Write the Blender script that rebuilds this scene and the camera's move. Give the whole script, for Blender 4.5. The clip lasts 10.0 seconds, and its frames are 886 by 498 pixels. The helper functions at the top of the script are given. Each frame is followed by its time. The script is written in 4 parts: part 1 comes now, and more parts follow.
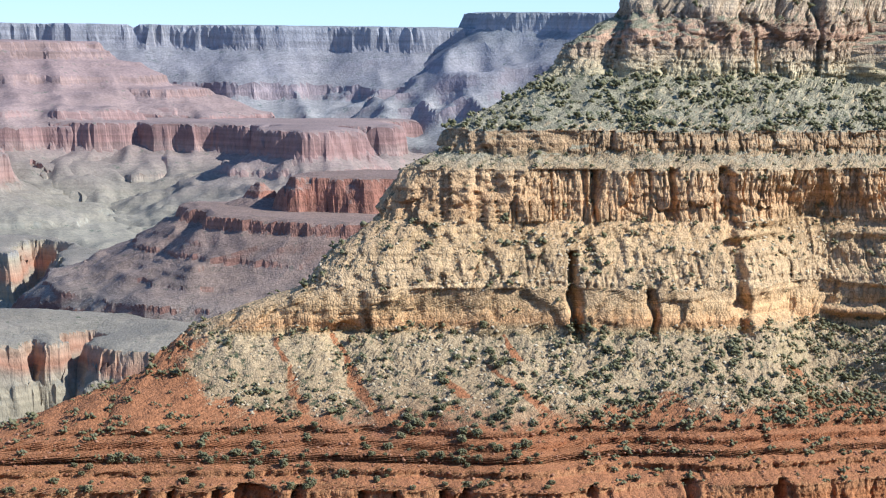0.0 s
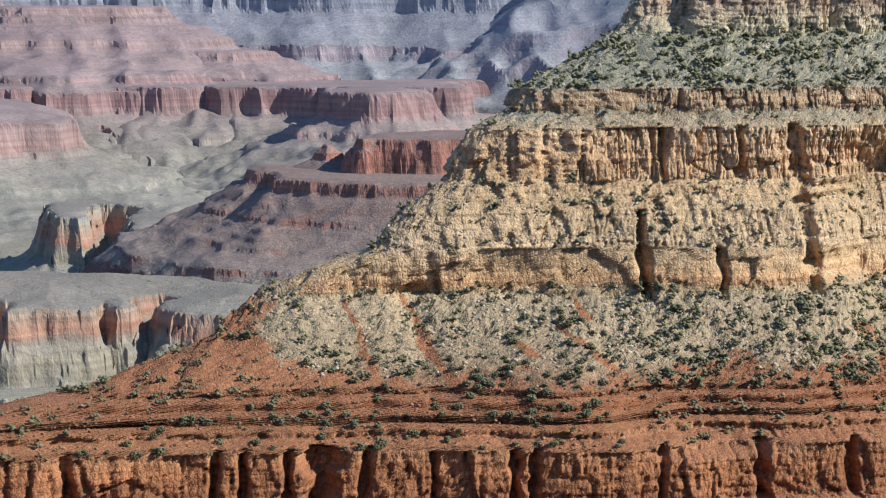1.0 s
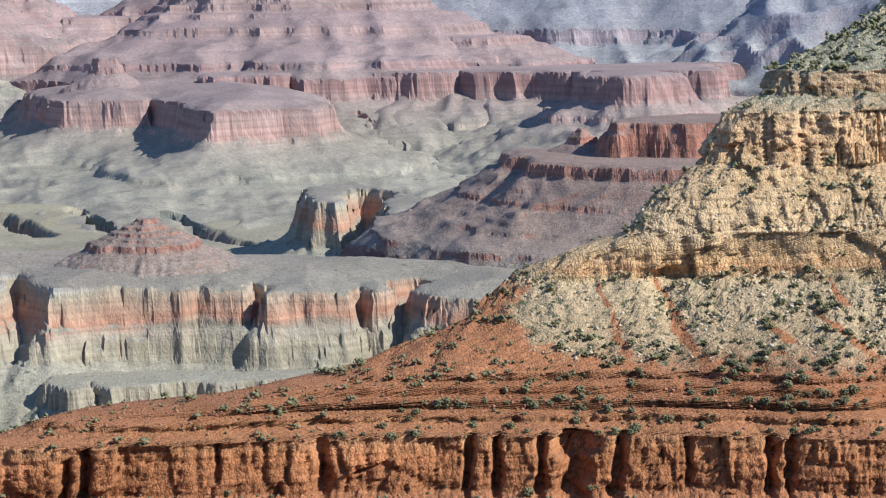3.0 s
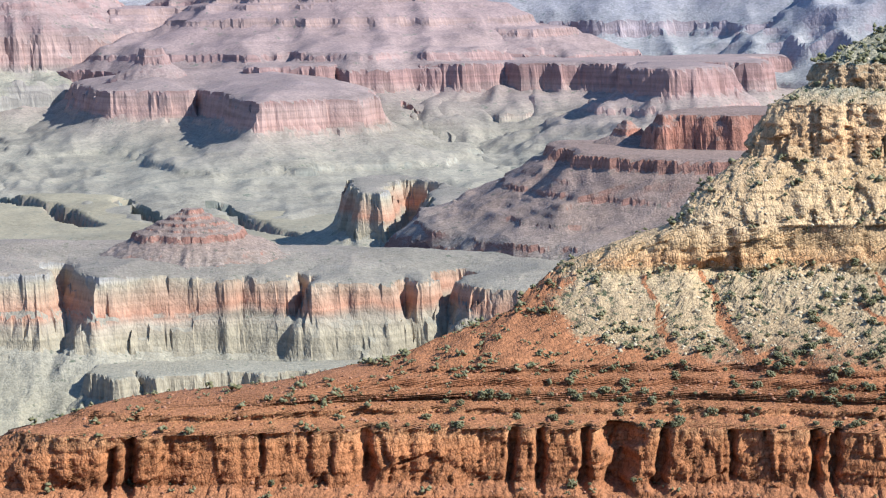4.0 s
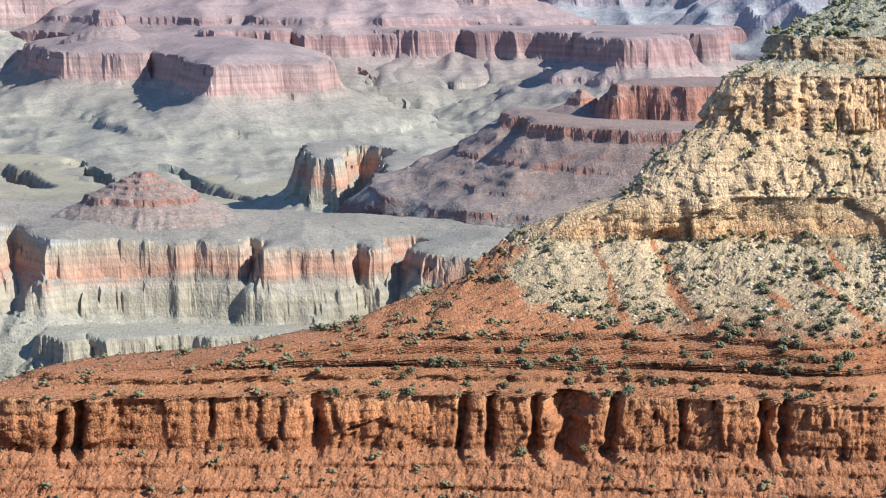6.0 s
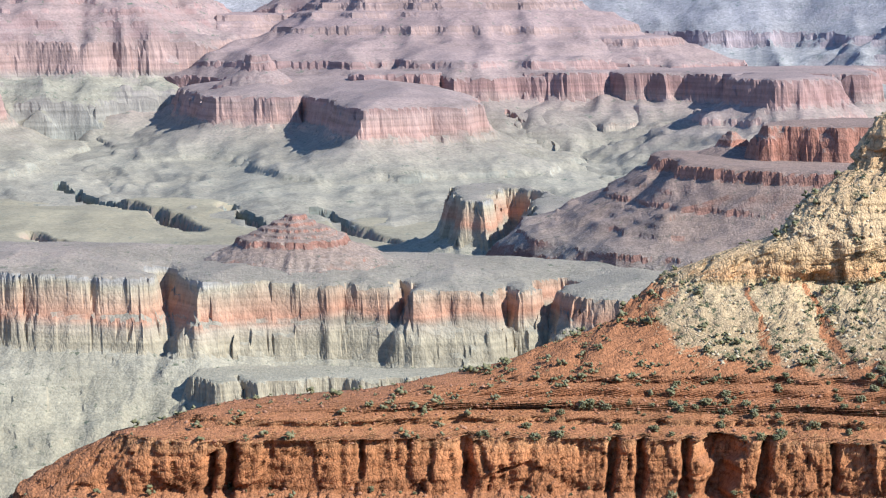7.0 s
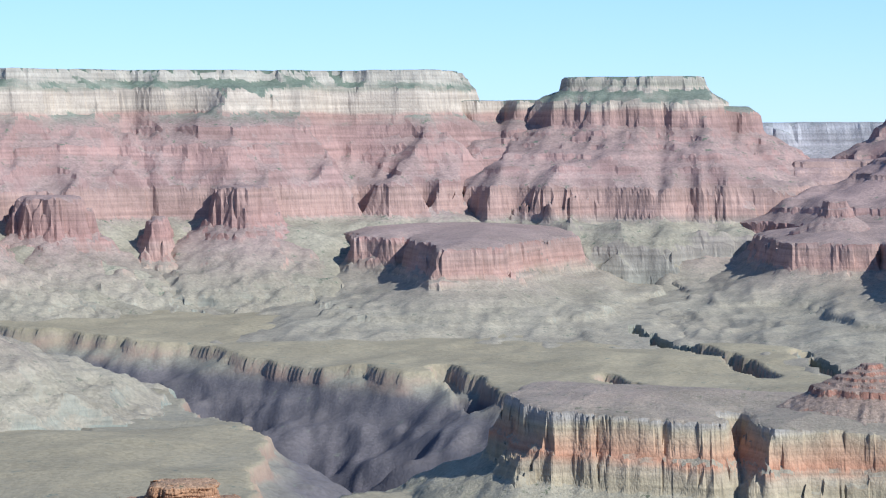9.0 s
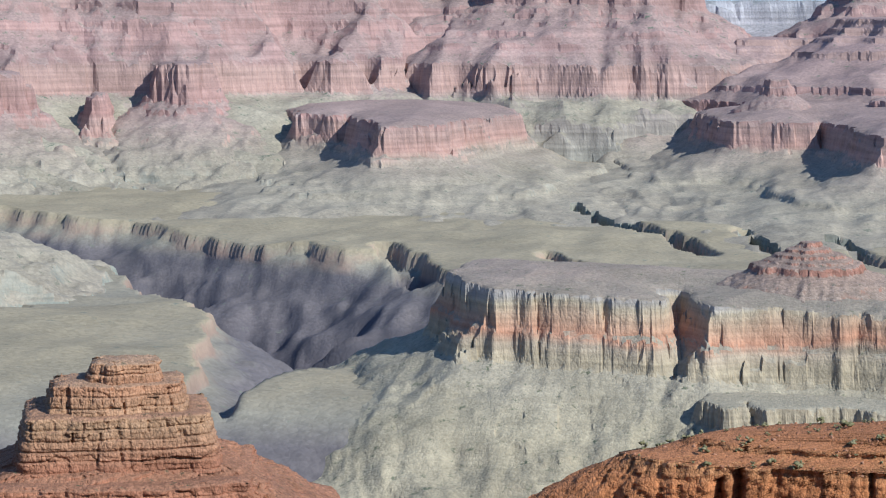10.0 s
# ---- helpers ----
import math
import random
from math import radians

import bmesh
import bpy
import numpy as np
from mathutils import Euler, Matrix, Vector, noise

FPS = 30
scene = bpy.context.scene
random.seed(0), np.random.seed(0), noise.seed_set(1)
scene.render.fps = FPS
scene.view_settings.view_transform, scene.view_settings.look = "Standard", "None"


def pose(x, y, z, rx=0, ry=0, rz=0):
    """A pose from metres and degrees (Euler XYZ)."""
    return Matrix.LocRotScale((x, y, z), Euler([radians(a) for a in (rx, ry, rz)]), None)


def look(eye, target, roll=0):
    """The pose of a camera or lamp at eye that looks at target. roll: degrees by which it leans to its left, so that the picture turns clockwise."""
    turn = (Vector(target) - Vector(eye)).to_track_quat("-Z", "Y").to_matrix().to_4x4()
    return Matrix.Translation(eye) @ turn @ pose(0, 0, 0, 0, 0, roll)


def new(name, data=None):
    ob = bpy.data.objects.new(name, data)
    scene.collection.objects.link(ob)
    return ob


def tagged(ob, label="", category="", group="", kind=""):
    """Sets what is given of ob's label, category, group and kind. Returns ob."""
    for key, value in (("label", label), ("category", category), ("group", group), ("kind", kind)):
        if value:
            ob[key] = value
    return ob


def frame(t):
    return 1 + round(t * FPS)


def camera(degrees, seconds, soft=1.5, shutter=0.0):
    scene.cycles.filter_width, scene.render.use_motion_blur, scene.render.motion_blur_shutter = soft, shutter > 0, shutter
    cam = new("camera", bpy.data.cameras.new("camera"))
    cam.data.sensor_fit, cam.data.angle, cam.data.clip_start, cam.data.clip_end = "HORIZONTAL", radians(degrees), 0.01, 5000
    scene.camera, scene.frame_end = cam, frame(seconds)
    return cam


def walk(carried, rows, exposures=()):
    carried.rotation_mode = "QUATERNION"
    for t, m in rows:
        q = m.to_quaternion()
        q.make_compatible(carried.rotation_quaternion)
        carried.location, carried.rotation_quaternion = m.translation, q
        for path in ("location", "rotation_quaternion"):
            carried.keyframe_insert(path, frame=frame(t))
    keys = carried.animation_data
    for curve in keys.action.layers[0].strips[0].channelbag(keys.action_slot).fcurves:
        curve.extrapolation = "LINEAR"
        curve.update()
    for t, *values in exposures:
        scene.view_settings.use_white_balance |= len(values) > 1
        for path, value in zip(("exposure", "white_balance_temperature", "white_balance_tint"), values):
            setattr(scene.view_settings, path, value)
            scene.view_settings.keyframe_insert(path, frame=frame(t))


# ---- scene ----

from mathutils import geometry

# The viewpoint is a canyon rim; z is counted from its eye level, y points into the canyon.
cam = camera(23.0, 10.0, soft=1.2)

# seconds, bearing to the right of y, elevation, lean, all in degrees
VIEW = (
    (0.0, 14.066, -5.534, 0.726),
    (0.5, 13.229, -6.270, 0.711),
    (1.0, 12.269, -6.586, -0.111),
    (1.5, 10.433, -7.086, -0.039),
    (2.0, 8.847, -7.250, -0.491),
    (2.5, 5.825, -6.889, -1.021),
    (2.7, 5.656, -6.903, -0.937),
    (3.8, 4.890, -7.103, -0.485),
    (4.0, 4.358, -7.165, -0.707),
    (4.5, 4.250, -7.561, -0.571),
    (5.0, 4.870, -8.138, -0.248),
    (5.2, 4.829, -8.283, -0.136),
    (6.3, 5.769, -7.930, 0.330),
    (6.5, 4.831, -7.841, 0.001),
    (7.0, 1.650, -6.922, -0.284),
    (7.5, -1.597, -6.638, -0.560),
    (8.0, -6.002, -6.246, -0.324),
    (8.5, -10.858, -4.271, -0.577),
    (9.0, -13.401, -3.016, -0.331),
    (9.5, -14.119, -5.115, -0.340),
    (10.0, -11.881, -6.245, -0.085),
)
EYE = (0.0, 0.0, 0.0)


def toward(bearing, elevation, reach=1000.0):
    b, e = radians(bearing), radians(elevation)
    return (reach * math.cos(e) * math.sin(b), reach * math.cos(e) * math.cos(b), reach * math.sin(e))


walk(cam, [(t, look(EYE, toward(b, e), lean)) for t, b, e, lean in VIEW],
     exposures=[(0.0, 0.87, 5220, 7), (0.5, 0.59, 5220, 7), (1.0, 0.59, 5240, 7), (2.0, 0.62, 5280, 6), (2.5, 0.69, 5300, 6), (4.0, 1.11, 5240, 6), (4.5, 1.16, 5240, 6), (6.5, 1.11, 5240, 6), (7.5, 1.15, 5270, 6), (8.5, 0.87, 5220, 6), (9.0, 0.72, 5220, 6), (10.0, 0.72, 5270, 6)])

# ---- light ----
SUN_BEARING, SUN_HEIGHT = 121.0, 35.5
world = bpy.data.worlds.new("world")
scene.world = world
world.use_nodes = True
sky = world.node_tree.nodes.new("ShaderNodeTexSky")
sky.sky_type = "NISHITA"
sky.sun_disc = False
sky.sun_elevation, sky.sun_rotation = radians(SUN_HEIGHT), radians(SUN_BEARING)
sky.altitude, sky.air_density, sky.dust_density, sky.ozone_density = 3000.0, 1.0, 0.0, 2.0
back = world.node_tree.nodes["Background"]
back.inputs["Strength"].default_value = 0.15
# the glare near the horizon is held down, as clear desert air shows it
wt = world.node_tree


def sky_math(op, a, b):
    n = wt.nodes.new("ShaderNodeVectorMath")
    n.operation = op
    for k, v in enumerate((a, b)):
        if isinstance(v, tuple):
            n.inputs[k].default_value = v
        else:
            wt.links.new(v, n.inputs[k])
    return n.outputs[0]


raw = sky.outputs["Color"]
bound = sky_math("ADD", sky_math("MULTIPLY", raw, (0.135, 0.135, 0.135)), (1, 1, 1))
calm = sky_math("DIVIDE", sky_math("MULTIPLY", raw, (0.80, 0.92, 1.12)), bound)
wt.links.new(calm, back.inputs["Color"])

sun = new("sun", bpy.data.lights.new("sun", "SUN"))
sun.data.energy, sun.data.angle, sun.data.color = 4.1, radians(0.53), (1.0, 0.93, 0.82)
sun.matrix_world = look(toward(SUN_BEARING, SUN_HEIGHT), (0, 0, 0))


# ---- numeric noise ----
def chance(*keys):
    """A repeatable value in 0..1 for whole-number arrays."""
    h = np.full((1,), 88172645463325252, np.uint64)
    for i, k in enumerate(keys):
        h = h ^ (np.asarray(k).astype(np.int64, copy=False).view(np.uint64) * np.uint64(0x9E3779B97F4A7C15 + 2 * i * 7919))
        h ^= h >> np.uint64(29)
        h *= np.uint64(0xBF58476D1CE4E5B9)
        h ^= h >> np.uint64(32)
    return (h >> np.uint64(11)) * (1.0 / (1 << 53))


def smooth_noise(x, y, seed=0):
    i, j = np.floor(x), np.floor(y)
    u, v = x - i, y - j
    u, v = u * u * (3 - 2 * u), v * v * (3 - 2 * v)
    i, j = i.astype(np.int64), j.astype(np.int64)
    a, b = chance(i, j, seed), chance(i + 1, j, seed)
    c, d = chance(i, j + 1, seed), chance(i + 1, j + 1, seed)
    return (a + (b - a) * u) * (1 - v) + (c + (d - c) * u) * v


def fbm(x, y, octaves=4, seed=0, gain=0.5):
    total, amp, norm = 0.0, 1.0, 0.0
    for o in range(octaves):
        total = total + amp * (smooth_noise(x * 2 ** o + 17.3 * o, y * 2 ** o + 5.1 * o, seed + o) - 0.5)
        norm += amp
        amp *= gain
    return total / norm * 2


def ridged(x, y, octaves=4, seed=0):
    """Sharp crests and rounded hollows, 0..1."""
    total, amp, norm = 0.0, 1.0, 0.0
    for o in range(octaves):
        n = 1 - np.abs(2 * smooth_noise(x * 2 ** o + 9.7 * o, y * 2 ** o + 3.3 * o, seed + 50 + o) - 1)
        total, norm = total + amp * n, norm + amp
        amp *= 0.5
    return total / norm


def crag(s, z, width, height, seed=0):
    """Relief of a jointed, bedded cliff, about -1 to 1: blocks of three sizes with open cracks between some of them."""
    flat = 0 * s + 0 * z
    sw = s + 0.35 * width * fbm(s / (3 * width), z / (12 * height), 2, seed + 1) + 1.6 * width * (smooth_noise(s / (2.4 * width), flat, seed + 6) - 0.5)
    zw = z + 0.35 * height * fbm(s / (8 * width), z / (3 * height), 2, seed + 2) + 1.5 * height * (smooth_noise(z / (2.1 * height), flat, seed + 7) - 0.5)
    total = 0.0
    for n, (size, weight, hold) in enumerate(((2.7, 0.6, 2), (1.0, 0.65, 1), (0.42, 0.34, 1))):
        row = np.floor(zw / (height * size))
        u = sw / (width * size) + 0.9 * chance(np.floor(row / hold), flat + seed + n) * (n > 0)
        col = np.floor(u)
        across, up = u - col - 0.5, zw / (height * size) - row - 0.5
        one = flat + seed + 10 * n
        stand = 0.3 * chance(col, one) + 0.2 * chance(row, one + 1) + 0.5 * chance(col, row, one + 2)
        face = 1.9 * (chance(col, row, one + 4) - 0.5) * across + 0.7 * (chance(col, row, one + 5) - 0.7) * up
        open_crack = chance(col, np.floor(row / hold), one + 3) ** 6
        total = total + weight * (2 * stand - 1 + 1.3 * face) - weight * 4.2 * open_crack * step(0.80, 0.93, 2 * np.abs(across))
    return total


def facets(s, z, wide, tall, seed=0, crack=0.5):
    """Relief of angular rock faces, about -1 to 1: uneven polygons, each set back and tilted its own way, with cracks between some of them."""
    u = s / wide + 0.25 * fbm(s / (2.5 * wide), z / (2.5 * tall), 2, seed + 3)
    v = z / tall + 0.25 * fbm(s / (2.5 * wide), z / (2.5 * tall), 2, seed + 4)
    i, j = np.floor(u).astype(np.int64), np.floor(v).astype(np.int64)
    best, second, value, open_crack = u * 0 + 9.0, u * 0 + 9.0, u * 0.0, u * 0.0
    for a in (-1, 0, 1):
        for b in (-1, 0, 1):
            ci, cj = i + a, j + b
            one = seed
            du, dv = u - ci - 0.1 - 0.8 * chance(ci, cj, one), v - cj - 0.1 - 0.8 * chance(ci, cj, one + 1)
            far = (du ** 4 + dv ** 4) ** 0.25
            lean_u, lean_v = chance(ci, cj, one + 2) - 0.5, chance(ci, cj, one + 5) - 0.62
            val = 1.5 * (chance(ci, cj, one + 6) - 0.5) + 1.5 * lean_u * du + 1.0 * lean_v * dv
            near = far < best
            second = np.where(near, best, np.minimum(second, far))
            value = np.where(near, val, value)
            open_crack = np.where(near, chance(ci, cj, one + 7) ** 3, open_crack)
            best = np.where(near, far, best)
    return value - crack * 2.0 * open_crack * (1 - step(0.04, 0.16, second - best))


def step(a, b, x):
    t = np.clip((x - a) / (b - a), 0, 1)
    return t * t * (3 - 2 * t)


# ---- materials ----
def nodes_of(name):
    m = bpy.data.materials.new(name)
    m.use_nodes = True
    t = m.node_tree
    return m, t, t.nodes["Principled BSDF"]


def link(t, a, b):
    t.links.new(a, b)


def math_node(t, op, a, b=None, c=None):
    n = t.nodes.new("ShaderNodeMath")
    n.operation = op
    for k, v in enumerate((a, b, c)):
        if v is None:
            continue
        if isinstance(v, (int, float)):
            n.inputs[k].default_value = v
        else:
            link(t, v, n.inputs[k])
    return n.outputs[0]


def noise_node(t, vector, scale, detail=3.0, stretch=(1, 1, 1), rough=0.55):
    mp = t.nodes.new("ShaderNodeMapping")
    mp.inputs["Scale"].default_value = [scale * k for k in stretch]
    link(t, vector, mp.inputs["Vector"])
    n = t.nodes.new("ShaderNodeTexNoise")
    n.inputs["Scale"].default_value, n.inputs["Detail"].default_value, n.inputs["Roughness"].default_value = 1.0, detail, rough
    link(t, mp.outputs[0], n.inputs["Vector"])
    return n.outputs["Fac"]


def ramp_node(t, fac, stops):
    r = t.nodes.new("ShaderNodeValToRGB")
    e = r.color_ramp.elements
    while len(e) < len(stops):
        e.new(0.5)
    for el, (p, col) in zip(e, stops):
        el.position, el.color = p, (*col, 1)
    link(t, fac, r.inputs["Fac"])
    return r.outputs["Color"]


def mix_node(t, fac, a, b, blend="MIX"):
    n = t.nodes.new("ShaderNodeMix")
    n.data_type, n.blend_type = "RGBA", blend
    for k, v in ((0, fac), (6, a), (7, b)):
        if isinstance(v, (int, float)):
            n.inputs[k].default_value = v
        elif isinstance(v, tuple):
            n.inputs[k].default_value = (*v, 1)
        else:
            link(t, v, n.inputs[k])
    return n.outputs[2]


def strata(name, low, high, cliff, slope, warp=6.0, grain=1.0, cover=None, cover_amount=0.5, lean=(0.55, 0.8), bump=1.0, contrast=1.0, red_soil=None, bedding=1.0, albedo=0.50):
    """Layered rock: colours by height for bare cliffs and for gentler ground, with streaks, bedding, grain and scrub cover.
    grain: metres of the finest mottling."""
    m, t, bsdf = nodes_of(name)
    geo = t.nodes.new("ShaderNodeNewGeometry")
    pos = geo.outputs["Position"]
    xyz = t.nodes.new("ShaderNodeSeparateXYZ")
    link(t, pos, xyz.inputs[0])
    nrm = t.nodes.new("ShaderNodeSeparateXYZ")
    link(t, geo.outputs["Normal"], nrm.inputs[0])
    big = noise_node(t, pos, 1 / (45 * grain), 3)
    fine = noise_node(t, pos, 1 / (1.6 * grain), 4, rough=0.7)
    streak = noise_node(t, pos, 1 / (4 * grain), 3, (1, 1, 0.09))
    bed = noise_node(t, pos, 1 / (2.2 * grain), 2, (0.035, 0.035, 1))
    z = math_node(t, "MULTIPLY_ADD", math_node(t, "SUBTRACT", big, 0.5), warp * 2, xyz.outputs[2])
    zs = math_node(t, "MULTIPLY_ADD", math_node(t, "SUBTRACT", streak, 0.5), warp * 2.2, z)

    def stops(rows):
        return [((k - low) / (high - low), c) for k, c in sorted(rows)]
    f1 = math_node(t, "DIVIDE", math_node(t, "SUBTRACT", z, low), high - low)
    f2 = math_node(t, "DIVIDE", math_node(t, "SUBTRACT", zs, low), high - low)
    rock = ramp_node(t, f1, stops(cliff))
    soil = ramp_node(t, f2, stops(slope))
    k = contrast
    shade = math_node(t, "MULTIPLY_ADD", streak, 0.9 * k, 1 - 0.45 * k)
    shade = math_node(t, "MULTIPLY", shade, math_node(t, "MULTIPLY_ADD", bed, 0.9 * bedding, 1 - 0.45 * bedding))
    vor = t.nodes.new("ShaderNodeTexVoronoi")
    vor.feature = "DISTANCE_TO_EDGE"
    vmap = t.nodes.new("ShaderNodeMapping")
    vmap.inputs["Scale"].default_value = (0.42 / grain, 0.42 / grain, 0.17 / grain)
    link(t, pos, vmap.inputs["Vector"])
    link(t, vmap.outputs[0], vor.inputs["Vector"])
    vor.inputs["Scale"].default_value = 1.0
    # crevice shade put into the colour: rock darkens along the joints' edges
    joint_shade = ramp_node(t, vor.outputs["Distance"], [(0.0, (0.5, 0.5, 0.5)), (0.07, (1, 1, 1))])
    rock = mix_node(t, 0.9 * contrast ** 2, rock, mix_node(t, 1.0, rock, joint_shade, "MULTIPLY"))
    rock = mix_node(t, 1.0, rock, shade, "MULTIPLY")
    cell = t.nodes.new("ShaderNodeTexVoronoi")
    cell.inputs["Scale"].default_value = 0.75 / grain
    link(t, pos, cell.inputs["Vector"])
    tone = t.nodes.new("ShaderNodeSeparateColor")
    link(t, cell.outputs["Color"], tone.inputs[0])
    speck = math_node(t, "MULTIPLY_ADD", fine, 1.1 * k, 1 - 0.55 * k)
    speck = math_node(t, "MULTIPLY", speck, math_node(t, "MULTIPLY_ADD", tone.outputs[0], 0.5 * k, 1 - 0.25 * k))
    soil = mix_node(t, 1.0, soil, speck, "MULTIPLY")
    if grain > 1.4:
        soil = mix_node(t, 1.0, soil, math_node(t, "MULTIPLY_ADD", bed, 0.4 * bedding, 1 - 0.2 * bedding), "MULTIPLY")
    if cover:
        patch = noise_node(t, pos, 1 / (5.5 * grain), 5, rough=0.75)
        fac = ramp_node(t, patch, [(0.62 - 0.25 * cover_amount, (0, 0, 0)), (0.68 - 0.2 * cover_amount, (1, 1, 1))])
        soil = mix_node(t, fac, soil, cover)
    if red_soil:
        bare_ground = t.nodes.new("ShaderNodeAttribute")
        bare_ground.attribute_name = "red_soil"
        amount = math_node(t, "MULTIPLY_ADD", math_node(t, "SUBTRACT", fine, 0.5), 0.9, bare_ground.outputs["Fac"])
        soil = mix_node(t, ramp_node(t, amount, [(0.38, (0, 0, 0)), (0.62, (1, 1, 1))]), soil, mix_node(t, 1.0, red_soil, speck, "MULTIPLY"))
    steep = ramp_node(t, math_node(t, "MULTIPLY_ADD", math_node(t, "SUBTRACT", fine, 0.5), 0.25, nrm.outputs[2]), [(lean[0], (0, 0, 0)), (lean[1], (1, 1, 1))])
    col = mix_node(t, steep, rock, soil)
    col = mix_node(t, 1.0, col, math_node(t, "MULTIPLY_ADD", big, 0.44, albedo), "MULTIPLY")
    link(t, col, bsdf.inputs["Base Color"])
    bsdf.inputs["Roughness"].default_value = 0.95
    bsdf.inputs["Specular IOR Level"].default_value = 0.12
    b = t.nodes.new("ShaderNodeBump")
    b.inputs["Strength"].default_value, b.inputs["Distance"].default_value = 0.55 * bump, 1.2 * grain
    rough = math_node(t, "ADD", fine, math_node(t, "MULTIPLY", bed, 0.6))
    rough = math_node(t, "ADD", rough, math_node(t, "MULTIPLY", math_node(t, "MINIMUM", vor.outputs["Distance"], 0.2), 2.2))
    rough = math_node(t, "SUBTRACT", rough, math_node(t, "MULTIPLY", cell.outputs["Distance"], 0.7))
    link(t, rough, b.inputs["Height"])
    link(t, b.outputs[0], bsdf.inputs["Normal"])
    return m


# ---- surfaces ----
def sheet(name, pts, material, closed=False, cap=False, red=None):
    """A mesh over a grid of points (columns, rows, 3); cap closes the first row with one face."""
    nu, nv = pts.shape[:2]
    me = bpy.data.meshes.new(name)
    cols = nu if closed else nu - 1
    i = np.arange(cols)[:, None]
    j = np.arange(nv - 1)[None, :]
    k = (i + 1) % nu
    quads = np.stack([i * nv + j, i * nv + j + 1, k * nv + j + 1, k * nv + j], -1).reshape(-1)
    nq = cols * (nv - 1)
    starts = np.arange(nq) * 4
    totals = np.full(nq, 4)
    loops = quads
    if cap:
        loops = np.concatenate([quads, np.arange(nu) * nv])
        starts = np.append(starts, nq * 4)
    me.vertices.add(nu * nv)
    me.vertices.foreach_set("co", pts.reshape(-1).astype(np.float32))
    me.loops.add(len(loops))
    me.loops.foreach_set("vertex_index", loops.astype(np.int32))
    me.polygons.add(len(starts))
    me.polygons.foreach_set("loop_start", starts.astype(np.int32))
    me.update(calc_edges=True)
    if red is not None:
        me.attributes.new("red_soil", "FLOAT", "POINT").data.foreach_set("value", red.reshape(-1).astype(np.float32))
    me.materials.append(material)
    return new(name, me)


def plan(bearing, reach):
    return reach * math.sin(radians(bearing)), reach * math.cos(radians(bearing))


def soften(c, sigma, length):
    """The closed curve c, smoothed over sigma metres."""
    f = np.fft.fftfreq(len(c), length / len(c))
    return np.real(np.fft.ifft(np.fft.fft(c, axis=0) * np.exp(-2 * (np.pi * f * sigma) ** 2)[:, None], axis=0))


def thing(name, label, category, place, group=""):
    """An empty at a thing's base, to hold its parts."""
    ob = new(name)
    ob.location = place
    ob.empty_display_size = 5
    return tagged(ob, label, category, group)


def held(ob, parent):
    """Makes ob, built in world space, a part of parent."""
    ob.data.transform(Matrix.Translation(-Vector(parent.location)))
    ob.parent = parent
    return ob


def split(parent, pts, kinds, material, closed, names=("slope", "cliff"), cap="top", red=None):
    """Cuts a grid of points into bands of slope and cliff, each a part of its own."""
    nv = pts.shape[1]
    cut = [0] + [j for j in range(1, nv - 1) if kinds[j] != kinds[j - 1]] + [nv - 1]
    for n, (j0, j1) in enumerate(zip(cut, cut[1:])):
        held(sheet(kinds[j0] if isinstance(kinds[j0], str) else names[int(kinds[j0])], pts[:, j0:j1 + 1], material, closed, red=None if red is None else red[:, j0:j1 + 1]), parent)
    held(lid(cap, pts[:, 0], material), parent)


def lid(name, ring, material, bumps=1.5):
    """A gently uneven top that fills a ring of points."""
    size = np.ptp(ring[:, :2], axis=0)
    gap = max(3.0, float(max(size)) / 60)
    gx, gy = np.meshgrid(np.arange(ring[:, 0].min(), ring[:, 0].max(), gap), np.arange(ring[:, 1].min(), ring[:, 1].max(), gap))
    inner = np.stack([gx.ravel(), gy.ravel()], 1) + gap * 0.5 * (np.random.default_rng(5).random((gx.size, 2)) - 0.5)
    flat = [Vector(p) for p in ring[:, :2].tolist() + inner.tolist()]
    n = len(ring)
    v, _, f, *_ = geometry.delaunay_2d_cdt(flat, [], [list(range(n))], 1, 0.01)
    v = np.array([tuple(p) for p in v])
    near = np.argmin(np.abs(v[:, None, 0] - ring[None, ::4, 0]) + np.abs(v[:, None, 1] - ring[None, ::4, 1]), axis=1)
    z = ring[::4, 2][near] + np.where(np.arange(len(v)) < n, 0, bumps * (fbm(v[:, 0] / 40, v[:, 1] / 40, 3, 77) + 0.6))
    z[:n] = ring[:, 2] if len(z) >= n and np.allclose(v[:n], ring[:, :2], atol=0.05) else z[:n]
    me = bpy.data.meshes.new(name)
    me.from_pydata([(*p, h) for p, h in zip(v.tolist(), z.tolist())], [], f)
    me.update()
    if len(me.polygons) and sum(p.normal.z for p in me.polygons) < 0:
        me.flip_normals()
    me.materials.append(material)
    return new(name, me)


def near_line(x, y, pts):
    """Distance to a broken line, and a measure along and round it that has no jumps on the side of the viewer."""
    best, along, run = np.full(x.shape, 1e9), np.zeros(x.shape), 0.0
    p = [plan(*q) for q in pts]
    for (ax, ay), (bx, by) in zip(p, p[1:]):
        long = math.hypot(bx - ax, by - ay)
        t = np.clip(((x - ax) * (bx - ax) + (y - ay) * (by - ay)) / long ** 2, 0, 1)
        dx, dy = x - ax - t * (bx - ax), y - ay - t * (by - ay)
        far = np.hypot(dx, dy)
        nearer = far < best
        best = np.where(nearer, far, best)
        along = np.where(nearer, run + t * long + 90 * np.arctan2(dx, -dy), along)
        run += long
    return best, along


